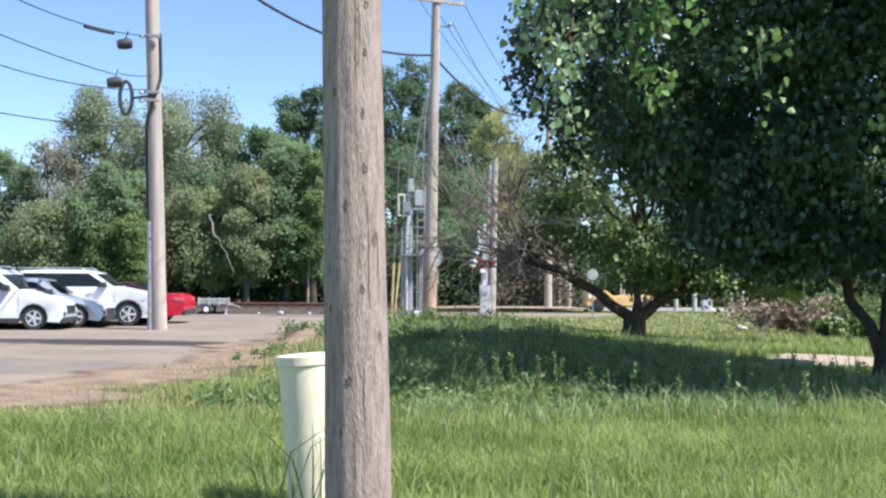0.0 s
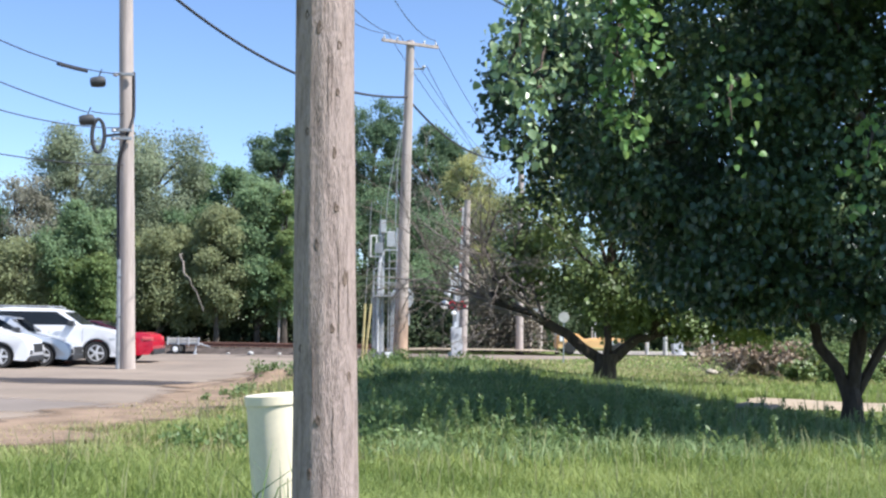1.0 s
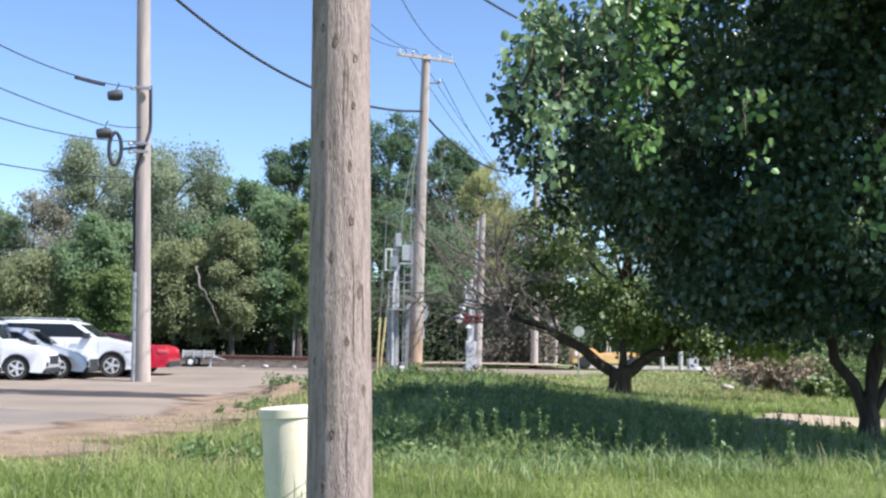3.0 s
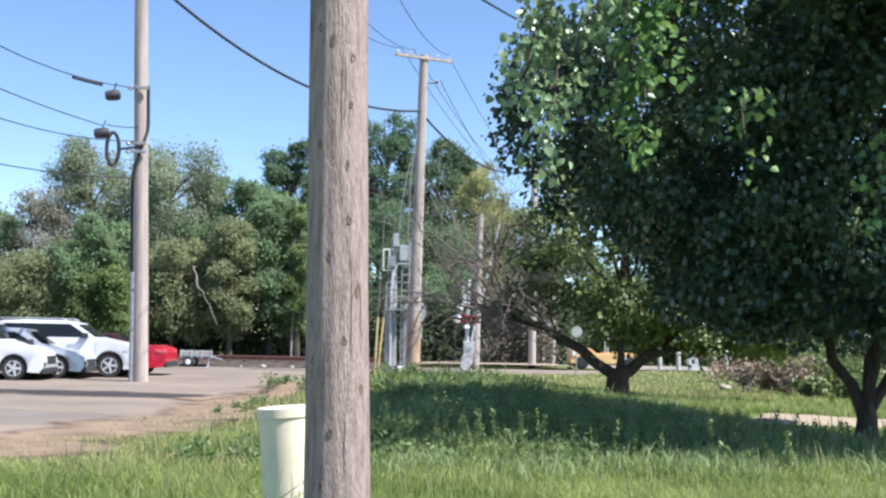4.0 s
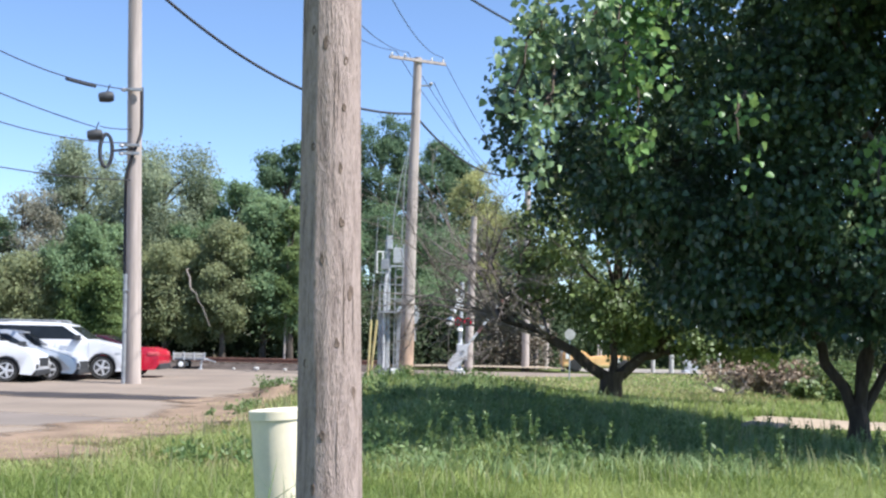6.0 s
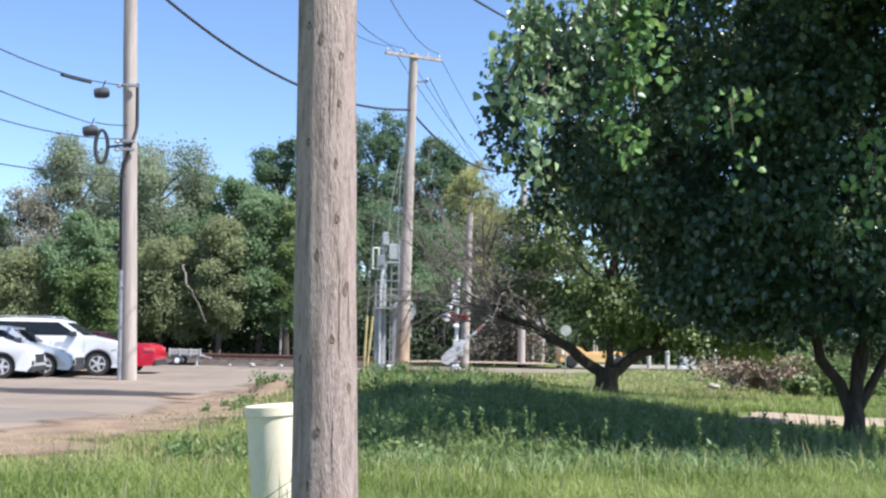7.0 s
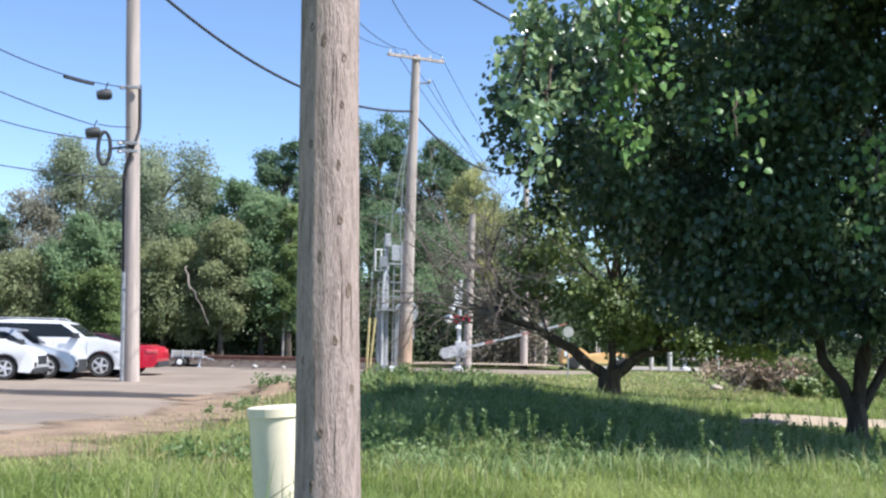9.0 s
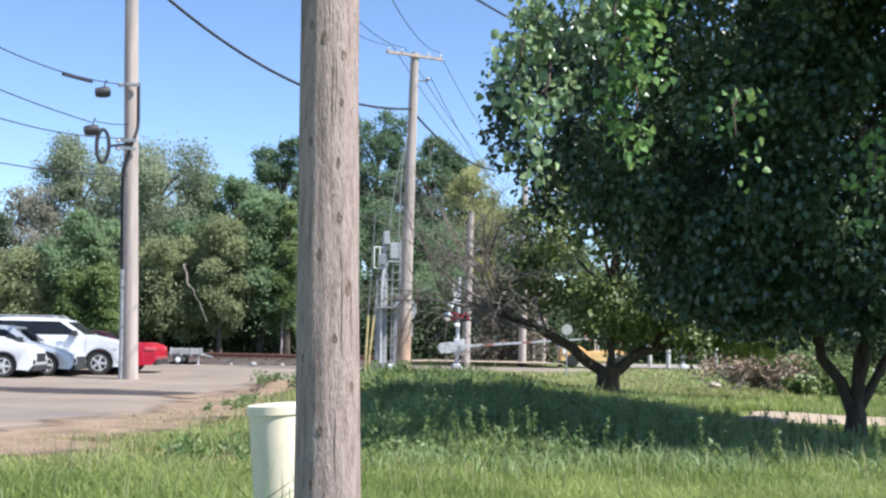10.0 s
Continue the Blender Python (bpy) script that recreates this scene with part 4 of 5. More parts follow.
    for s in (-1, 1):
        yb, yt = s * (hw * narrow(bot) + 0.002), s * (hw * narrow(top) + 0.002)
        pane("pillar_band", [(cuts[0][0], yb, bot), (cuts[0][1], yt, top), (cuts[-1][2], yt, top), (cuts[-1][3], yb, bot)])
        for f0, f1, r1, r0 in cuts:
            yb, yt = s * (hw * narrow(bot) + 0.006), s * (hw * narrow(top) + 0.006)
            pane("side_window", [(f0, yb, bot), (f1, yt, top), (r1, yt, top), (r0, yb, bot)])
        bm = bmesh.new()
        box(bm, -0.86, -0.66, s * (hw + 0.02) - 0.09, s * (hw + 0.02) + 0.09, belt + 0.02, belt + 0.18, 0.03)
        part("mirror", bm, M_TRIM, base)
        bm = bmesh.new()
        box(bm, front - 0.30, front - 0.045, s * hw * 0.74 - 0.16, s * hw * 0.74 + 0.16, hood - 0.34, hood - 0.20, 0.03)
        part("headlight", bm, M_LENS, base, "clear headlight")
        bm = bmesh.new()
        box(bm, rear + 0.03, rear + 0.38, s * (hw - 0.14) - 0.125, s * (hw - 0.14) + 0.125, belt - 0.19, belt - 0.06, 0.03)
        part("tail_light", bm, M_TAIL, base, "red tail light")
        bm = bmesh.new()
        box(bm, -wb + r * 1.2, -r * 1.2, s * (hw + 0.004) - 0.012, s * (hw + 0.004) + 0.012, sill, sill + 0.14, 0.008)
        part("sill_trim", bm, M_TRIM, base)
        for cx in (0.0, -wb):
            bm = bmesh.new()
            ri, ro, n = r * 1.10, r * 1.20, 16
            v = []
            for a in np.linspace(-0.15, math.pi + 0.15, n):
                for rr, yy in ((ri, 0.0), (ro, 0.0), (ro, 0.02), (ri, 0.02)):
                    v.append(bm.verts.new((cx + rr * math.cos(a), s * (hw - 0.008 + yy), r + rr * math.sin(a))))
            for k in range(n - 1):
                for q in range(4):
                    bm.faces.new((v[4 * k + q], v[4 * k + (q + 1) % 4], v[4 * k + 4 + (q + 1) % 4], v[4 * k + 4 + q]))
            part("wheel_arch_trim", bm, M_TRIM, base)
            make_wheel(base, cx, s * (hw - 0.12), r, s)
        for xx in (-1.25, -2.25):
            bm = bmesh.new()
            box(bm, xx, xx + 0.2, s * hw - 0.02, s * hw + 0.02, belt - 0.16, belt - 0.12, 0.008)
            part("door_handle", bm, M_TRIM if style == "cross" else paint, base)
        for xx in (-0.42, -1.42, -2.45):
            bm = bmesh.new()
            box(bm, xx - 0.004, xx + 0.004, s * hw * 0.99 - 0.008, s * hw + 0.003, sill + 0.2, belt - 0.06)
            part("door_gap", bm, M_TRIM, base)
    k0, k1 = 0.10, 0.90
    p0, p1 = Vector((cab[0][0], 0, cab[0][1])), Vector((cab[1][0], 0, cab[1][1]))
    nrm = Vector((p0.z - p1.z, 0, p1.x - p0.x)).normalized() * -0.012
    q0, q1 = p0.lerp(p1, k0) + nrm * -1, p0.lerp(p1, k1) + nrm * -1
    if q0.x < p0.lerp(p1, k0).x:
        q0, q1 = p0.lerp(p1, k0) + nrm, p0.lerp(p1, k1) + nrm
    w0, w1 = hw * narrow(q0.z) - 0.08, hw * narrow(q1.z) - 0.08
    e0, e1 = Vector((cab[-1][0], 0, cab[-1][1])), Vector((cab[-2][0], 0, cab[-2][1]))
    out = Vector((e0.z - e1.z, 0, e1.x - e0.x)).normalized() * 0.012
    out = out if out.x < 0 else -out
    g0, g1 = e0.lerp(e1, 0.12) + out, e0.lerp(e1, 0.9) + out
    v0, v1 = hw * narrow(g0.z) - 0.09, hw * narrow(g1.z) - 0.09
    pane("rear_window", [(g0.x, -v0, g0.z), (g0.x, v0, g0.z), (g1.x, v1, g1.z), (g1.x, -v1, g1.z)])
    pane("windscreen", [(q0.x, -w0, q0.z), (q0.x, w0, q0.z), (q1.x, w1, q1.z), (q1.x, -w1, q1.z)])
    bm = bmesh.new()
    box(bm, front - 0.02, front + 0.012, -hw * 0.5, hw * 0.5, hood - 0.52, hood - 0.28, 0.01)
    part("grille", bm, M_TRIM, base)
    for s in (-1, 1):
        bm = bmesh.new()
        box(bm, front - 0.14, front + 0.015, s * hw * 0.78 - 0.12, s * hw * 0.78 + 0.12, sill + 0.20, sill + 0.32, 0.02)
        part("fog_lamp_recess", bm, M_TRIM, base)
        bm = bmesh.new()
        box(bm, front - 0.42, front - 0.06, s * (hw - 0.045) - 0.03, s * (hw - 0.045) + 0.03, hood - 0.33, hood - 0.24, 0.02)
        part("headlight_corner", bm, M_CARSILVER, base, "grey wrap-round headlight corner")
    bm = bmesh.new()
    box(bm, front - 0.16, front + 0.03, -hw * 0.9, hw * 0.9, sill, sill + 0.16, 0.03)
    part("bumper", bm, M_TRIM, base)
    bm = bmesh.new()
    box(bm, rear - 0.03, rear + 0.12, -hw * 0.9, hw * 0.9, sill + 0.08, sill + 0.26, 0.03)
    part("bumper", bm, M_TRIM, base)
    if style == "suv":
        for s in (-1, 1):
            bm = bmesh.new()
            tube(bm, [(-1.35, s * hw * 0.72, height - 0.02), (-1.5, s * hw * 0.72, height + 0.045), (rear + 0.7, s * hw * 0.72, height + 0.04), (rear + 0.5, s * hw * 0.72, height - 0.03)], 0.02, 6)
            part("roof_rail", bm, M_STEEL, base)
    return base


make_car(-10.17, 37.1, 3, 4.95, 1.72, 1.95, M_CARWHITE, "large white SUV with tinted windows parked in the lot", "SUV", "suv")
make_car(-11.28, 35.5, 3, 4.6, 1.46, 1.84, M_CARSILVER, "low silver-white car parked between two SUVs", "car", "cross")
make_car(-11.95, 33.9, 4, 4.55, 1.66, 1.86, M_CARWHITE, "white crossover with black wheel arches parked in the lot", "crossover", "cross")
make_car(-16.7, 34.6, 184, 4.7, 1.75, 1.9, M_CARWHITE, "white SUV parked tail first in the lot", "SUV", "suv")
make_car(-12.70, 39.2, 181, 4.7, 1.35, 1.84, M_CARRED, "bright red sedan with a dark maroon roof behind the SUV", "sedan", "sedan")


def flatbed_trailer():
    base = thing("utility_trailer", pose(-10.05, 49.0, 0.0), "small pale slat-sided utility trailer by the trees", "trailer")
    bm = bmesh.new()
    box(bm, -0.62, 0.62, -0.45, 0.45, 0.38, 0.44, 0.015)
    part("bed", bm, M_STEEL, base)
    for z in (0.45, 0.565):
        bm = bmesh.new()
        box(bm, -0.64, 0.64, -0.47, -0.43, z, z + 0.10, 0.01)
        part("side_board", bm, M_POST, base)
    for x in (-0.63, -0.2, 0.22, 0.63):
        bm = bmesh.new()
        box(bm, x - 0.025, x + 0.025, -0.50, -0.47, 0.36, 0.69, 0.006)
        part("stake", bm, M_ALU, base)
    for y in (-0.5, 0.5):
        bm = bmesh.new()
        lathe(bm, [(0.12, -0.08), (0.19, -0.07), (0.205, -0.04), (0.205, 0.04), (0.19, 0.07), (0.12, 0.08)], 20, pose(-0.30, y, 0.205, 90, 0, 0))
        wheel = part("wheel", bm, M_TYRE, base, smooth=True)
        bm = bmesh.new()
        lathe(bm, [(0.11, -0.085), (0.11, 0.085), (0.05, 0.09)], 16, pose(-0.30, y, 0.205, 90, 0, 0))
        part("hub", bm, M_WHITE, wheel)
    bm = bmesh.new()
    tube(bm, [(0.50, -0.35, 0.38), (0.46, -0.35, 0.02)], 0.04, 8)
    box(bm, 0.38, 0.54, -0.43, -0.27, 0.0, 0.03)
    part("prop_stand", bm, M_ALU, base)
    bm = bmesh.new()
    tube(bm, [(0.6, 0, 0.40), (0.85, 0, 0.34), (1.0, 0, 0.30)], 0.03, 8)
    part("tongue", bm, M_STEEL, base)


def orange_machine():
    base = thing("road_machine", pose(7.75, 57.0, 0.0), "orange and yellow road-work machine seen past the trees", "machine")
    bm = bmesh.new()
    extrude_profile(bm, [(-1.75, 0.25), (1.75, 0.25), (1.75, 0.62), (1.25, 0.80), (0.4, 0.82), (-0.4, 0.72), (-0.75, 1.0), (-1.45, 1.08), (-1.7, 0.95)], 0.8)
    bmesh.ops.bevel(bm, geom=list(bm.edges), offset=0.06, segments=2, affect="EDGES")
    part("body", bm, M_ORANGE, base)
    for x0, x1, z0, z1 in ((-1.62, -1.40, 0.62, 0.92), (-1.12, -0.82, 0.42, 0.70), (1.32, 1.62, 0.34, 0.55), (0.55, 0.95, 0.46, 0.70)):
        bm = bmesh.new()
        box(bm, x0, x1, -0.845, -0.79, z0, z1, 0.02)
        part("white_panel", bm, M_WHITE, base, "pale reflective panel")
    bm = bmesh.new()
    box(bm, -1.68, 1.68, -0.83, -0.79, 0.28, 0.36, 0.01)
    part("lower_rail", bm, M_YELLOW, base)
    for y in (-0.5, 0.5):
        bm = bmesh.new()
        tube(bm, [(0.1, y, 0.7), (0.1, y, 1.42), (0.16, y, 1.46), (0.69, y, 1.46), (0.75, y, 1.42), (0.75, y, 0.7)], 0.03, 6)
        part("guard_frame", bm, M_ALU, base)
    for x in (-1.15, 1.15):
        for y in (-0.75, 0.75):
            bm = bmesh.new()
            lathe(bm, [(0.2, -0.12), (0.30, -0.1), (0.32, 0.0), (0.30, 0.1), (0.2, 0.12)], 20, pose(x, y, 0.32, 90, 0, 0))
            part("wheel", bm, M_TYRE, base)


def bollards():
    rng = np.random.default_rng(3)
    for x, y, h, w in ((10.6, 58.0, 1.05, 0.10), (11.4, 57.5, 1.1, 0.11), (13.0, 57.0, 1.1, 0.12), (13.6, 57.0, 1.0, 0.10), (6.1, 57.0, 1.2, 0.11)):
        base = thing("bollard", pose(x, y, 0.0), "pale painted bollard post by the far road", "bollard", "bollards")
        bm = bmesh.new()
        lathe(bm, [(w, 0), (w, h - 0.06), (w * 0.7, h), (0.02, h + 0.02)], 16)
        part("post", bm, M_POST, base, smooth=True)


flatbed_trailer()
orange_machine()
bollards()


# ---- trees and grass ----
def crown_points(rng, n, centre, rx, ry, profile, shell=0.55, rough=0.22, seed=0.0):
    """Clump centres near the outside of a crown whose half-width follows (z, share) pairs."""
    zs, ws = np.array([p[0] for p in profile]), np.array([p[1] for p in profile])
    z = zs[0] + (zs[-1] - zs[0]) * rng.random(n * 3)
    w = np.interp(z, zs, ws)
    keep = rng.random(n * 3) < (0.25 + 0.75 * w / ws.max())
    z, w = z[keep][:n], w[keep][:n]
    a = 2 * np.pi * rng.random(len(z))
    f = shell + (1 - shell) * rng.random(len(z)) ** 0.6
    lump = np.array([1 + rough * (noise.noise((math.cos(t) * 2.2 + seed, math.sin(t) * 2.2, q * 0.55 + seed)) + 0.5 * noise.noise((math.cos(t) * 5, math.sin(t) * 5 + seed, q * 1.3))) for t, q in zip(a, z)])
    return np.stack([centre[0] + rx * w * f * lump * np.cos(a), centre[1] + ry * w * f * lump * np.sin(a), z + rng.normal(size=len(z)) * 0.15], axis=1)


def big_tree():
    rng = np.random.default_rng(11)
    base = thing("tree", pose(6.05, 17.0, 0.0), "large dense dark-green broadleaf tree with low forked trunk", "tree")
    off = np.array([6.05, 17.0, 0.0])
    bm = bmesh.new()
    tube(bm, [(0.46, 1.24, -0.1), (0.44, 1.24, 0.12), (0.44, 1.24, 0.32), (0.41, 1.24, 0.55)], [0.21, 0.165, 0.15, 0.15], 14, wobble=0.3)
    forks = [((0.39, 1.24, 0.36), (-0.7, 0.9, 1.95), 0.10), ((0.44, 1.24, 0.42), (1.15, 1.3, 2.3), 0.11), ((0.41, 1.24, 0.50), (0.4, 0.4, 2.6), 0.08), ((0.46, 1.26, 0.34), (1.9, 1.5, 1.9), 0.085)]
    tips = []
    for a, b, r in forks:
        limb(bm, a, b, r, r * 0.6, rng, 0.12)
        tips.append((b, r * 0.6))
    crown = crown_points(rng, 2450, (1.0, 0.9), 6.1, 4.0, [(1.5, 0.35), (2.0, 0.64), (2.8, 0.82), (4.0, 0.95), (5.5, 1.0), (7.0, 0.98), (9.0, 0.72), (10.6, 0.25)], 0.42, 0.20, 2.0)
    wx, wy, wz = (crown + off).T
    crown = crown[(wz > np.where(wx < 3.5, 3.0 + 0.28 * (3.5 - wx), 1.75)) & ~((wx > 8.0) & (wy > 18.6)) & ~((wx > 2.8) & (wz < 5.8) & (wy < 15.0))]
    # roof and front: unseen clumps added above the view to shade the lower crown
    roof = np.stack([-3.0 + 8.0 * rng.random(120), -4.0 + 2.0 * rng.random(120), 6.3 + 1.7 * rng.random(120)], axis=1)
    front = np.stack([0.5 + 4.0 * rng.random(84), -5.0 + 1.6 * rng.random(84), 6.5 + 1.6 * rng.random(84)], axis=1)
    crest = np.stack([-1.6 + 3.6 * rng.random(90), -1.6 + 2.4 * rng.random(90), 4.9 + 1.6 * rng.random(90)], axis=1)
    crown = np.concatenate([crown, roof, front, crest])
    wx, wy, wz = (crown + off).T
    # the far side is thinned so that the lawn shadow takes its shape
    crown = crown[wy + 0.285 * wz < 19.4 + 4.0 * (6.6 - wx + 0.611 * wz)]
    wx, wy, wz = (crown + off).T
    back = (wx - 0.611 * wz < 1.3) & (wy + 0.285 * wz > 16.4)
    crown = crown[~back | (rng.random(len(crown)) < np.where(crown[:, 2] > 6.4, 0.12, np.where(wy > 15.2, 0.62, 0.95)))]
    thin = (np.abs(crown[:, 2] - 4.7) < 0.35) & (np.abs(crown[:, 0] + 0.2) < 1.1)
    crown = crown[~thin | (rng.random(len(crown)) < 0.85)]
    for i in range(0, len(crown), 26):
        b, r = tips[i % len(tips)]
        limb(bm, b, crown[i], r * 0.55, 0.012, rng, 0.08, 7, 6)
    for i in range(13, len(crown), 26):
        if np.linalg.norm(crown[i] - crown[i - 13]) > 2.2:
            continue
        limb(bm, (crown[i] * 0.45 + crown[i - 13] * 0.55), crown[i], 0.02, 0.006, rng, 0.15, 5, 5)
    part("trunk", bm, M_BARK, base, smooth=True)
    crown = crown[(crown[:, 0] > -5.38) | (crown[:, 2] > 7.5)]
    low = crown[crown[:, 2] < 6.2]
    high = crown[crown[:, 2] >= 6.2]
    # narrow gaps in the foliage through which the sun reaches single leaves
    front_low = low[low[:, 1] < np.interp(low[:, 0], [-5.5, -2.0, 2.0], [-1.2, -2.4, -2.6])]
    flecks = front_low[rng.integers(0, len(front_low), 230)] + rng.normal(size=(230, 3)) * 0.12
    widths = 0.06 + 0.10 * rng.random(230)
    to_sun = np.array(sun_dir)

    def gapped(p):
        keep = np.ones(len(p[0]), bool)
        for f, w in zip(flecks, widths):
            d = p[0] - f
            along = d @ to_sun
            keep &= ~((along > 0.10) & (np.sum(d * d, axis=1) - along * along < w * w))
        return tuple(q[keep] for q in p)

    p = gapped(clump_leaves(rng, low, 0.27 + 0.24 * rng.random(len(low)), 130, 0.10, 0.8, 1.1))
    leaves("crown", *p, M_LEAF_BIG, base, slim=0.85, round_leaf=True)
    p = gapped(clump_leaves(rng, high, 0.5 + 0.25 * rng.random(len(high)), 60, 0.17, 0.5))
    leaves("upper_shade_crown", *p, M_LEAF_BIG, base, slim=0.85)
    # leafy boughs that reach out of the shade of the crown and stir in the wind
    boughs = []
    # bough leaves get brighter colours that stand for sunlight on them
    kinds = {"lit": (M_LEAF_LIT, 19), "hanging": (M_LEAF_SUN, 24), "sparse": (M_LEAF_SUN, 9)}
    spread = [(-5.02, 5.0, "lit"), (-5.12, 4.5, "lit"), (-4.95, 4.1, "lit"), (-4.4, 5.1, "lit"), (-5.05, 3.75, "lit"), (-5.25, 4.25, "lit"), (-4.1, 4.95, "hanging"), (-4.05, 4.4, "hanging"),
              (-3.9, 3.95, "hanging"), (-2.65, 3.8, "sparse"), (-1.2, 3.3, "sparse"), (-4.6, 5.4, "lit"), (-3.75, 5.2, "hanging")]
    for k, (dx, z, kind) in enumerate(spread):
        hanging = kind != "lit"
        root = Vector((dx + 0.3, -2.8, z + 0.7))
        tip = Vector((dx, -3.6 - 0.1 * (k * 4 % 9), z)) - root
        bm = bmesh.new()
        pts = limb(bm, (0, 0, 0), tip, 0.035, 0.008, rng, 0.08, 6, 6)
        bough = part("leafy_bough", bm, M_BARK, base, "sunlit leafy bough that stirs in the wind", smooth=True)
        bough.location = root
        c = np.array([tuple(pts[2 + int(u * 4.99)] + Vector((0.13 * a, 0.2 * b, (0.24 if hanging else 0.16) * d - 0.1))) for u, a, b, d in np.column_stack([rng.random(6), rng.normal(size=(6, 3))])])
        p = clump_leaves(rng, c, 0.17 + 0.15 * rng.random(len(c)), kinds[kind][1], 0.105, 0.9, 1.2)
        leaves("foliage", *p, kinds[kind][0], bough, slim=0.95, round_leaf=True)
        boughs.append((bough, root))
    return boughs


def twig_fan(bm, rng, a, d, length, r, depth):
    """A bare branch that divides again and again."""
    d = Vector(d).normalized()
    pts, p = [Vector(a)], Vector(a)
    n = 5
    for i in range(n):
        d = (d + Vector(rng.normal(size=3)) * 0.13).normalized()
        p = p + d * length / n
        pts.append(p.copy())
    tube(bm, pts, [r * (1 - 0.6 * i / n) for i in range(n + 1)], 5 if depth > 1 else 4, caps=False)
    if depth > 0:
        for k in range(4 if depth > 1 else 5):
            i = int(rng.integers(2, n + 1))
            side = (d + Vector(rng.normal(size=3)) * 0.55).normalized()
            twig_fan(bm, rng, pts[i], side, length * (0.5 + 0.25 * rng.random()), r * 0.45, depth - 1)


def lawn_tree():
    rng = np.random.default_rng(21)
    base = thing("tree", pose(4.02, 27.2, 0.06), "forked lawn tree, half leafy and half bare dead branches", "tree")
    bm = bmesh.new()
    tube(bm, [(0.0, 0, -0.15), (0, 0, 0.1), (0, 0, 0.45), (0.0, 0, 0.72)], [0.36, 0.29, 0.26, 0.30], 14, wobble=0.25)
    left = limb(bm, (-0.08, 0, 0.58), (-2.6, -0.15, 1.85), 0.145, 0.065, rng, 0.06)
    right = limb(bm, (0.10, 0, 0.58), (1.15, 0.1, 1.15), 0.15, 0.09, rng, 0.06)
    up = limb(bm, (0.0, 0.05, 0.6), (0.15, 0.3, 2.4), 0.10, 0.06, rng, 0.14)
    crown = crown_points(rng, 360, (0.2, 0.5), 2.6, 2.6, [(1.0, 0.55), (1.7, 0.85), (2.8, 1.0), (4.2, 0.9), (5.6, 0.6), (6.4, 0.2)], 0.4, 0.3, 9.0)
    crown = crown[crown[:, 2] > 1.5 + np.where(crown[:, 0] < 0, 0.40, 0.05) * np.abs(crown[:, 0])]
    skirt = np.stack([0.7 + 3.4 * rng.random(150), -0.2 + 1.8 * rng.random(150), 1.25 + 1.2 * rng.random(150)], axis=1)
    inner = np.stack([-1.3 + 2.4 * rng.random(60), 0.2 + 1.4 * rng.random(60), 1.5 + 0.9 * rng.random(60)], axis=1)
    crown = np.concatenate([crown, skirt, inner])
    for i in range(0, len(crown), 12):
        src = right[-1] if crown[i][0] > 0.9 else (up[-1] if crown[i][0] > -1.2 else left[-1])
        limb(bm, src, crown[i], 0.05, 0.01, rng, 0.15, 6, 5)
    part("trunk", bm, M_BARK, base, smooth=True)
    bm = bmesh.new()
    dead = np.random.default_rng(36)
    for k in range(15):
        rise_up = 0.12 + 0.85 * (k / 14)
        d = Vector((-1.0 + 0.75 * (k / 14), dead.normal() * 0.3, rise_up))
        twig_fan(bm, dead, left[3 + k % 4], d, 1.7 + 0.9 * dead.random(), 0.042, 3)
    part("dead_growth", bm, M_TWIG, base, "bare grey-brown dead branches")
    pick = crown[::4]
    p = lobed_leaves(rng, pick, 0.34 + 0.22 * rng.random(len(pick)), 15, 18, 0.125, 0.5, 0.9, 0.2)
    leaves("crown", *p, M_LEAF_T1, base, slim=0.75)


def lobed_leaves(rng, lobes, radii, clumps, per, size, droop=0.25, flat=0.85, loose=0.16):
    """Leaves on the rounded lobes of a crown: each lobe is a cluster of small sprays that face outwards."""
    k = len(lobes)
    c, r = np.repeat(lobes, clumps, axis=0), np.repeat(radii, clumps)[:, None]
    d = unit(rng.normal(size=(k * clumps, 3)) + np.array([0, 0, 0.30]))
    spray = c + d * r * (0.55 + 0.5 * rng.random((k * clumps, 1))) * np.array([1, 1, flat])
    n = k * clumps * per
    d, r, spray = np.repeat(d, per, axis=0), np.repeat(r, per, axis=0), np.repeat(spray, per, axis=0)
    wide = np.where(rng.random((n, 1)) < 0.10, 1.6, 1.0)
    pos = spray + rng.normal(size=(n, 3)) * (loose * r + 0.05) * wide * np.array([1, 1, 0.8])
    tips = unit(rng.normal(size=(n, 3)) + d * 0.5 - np.array([0, 0, droop]))
    nor = unit(d * 1.0 + np.array([0, 0, 0.35]) + rng.normal(size=(n, 3)) * 0.42)
    return pos, tips, nor, size * (0.65 + 0.7 * rng.random(n))


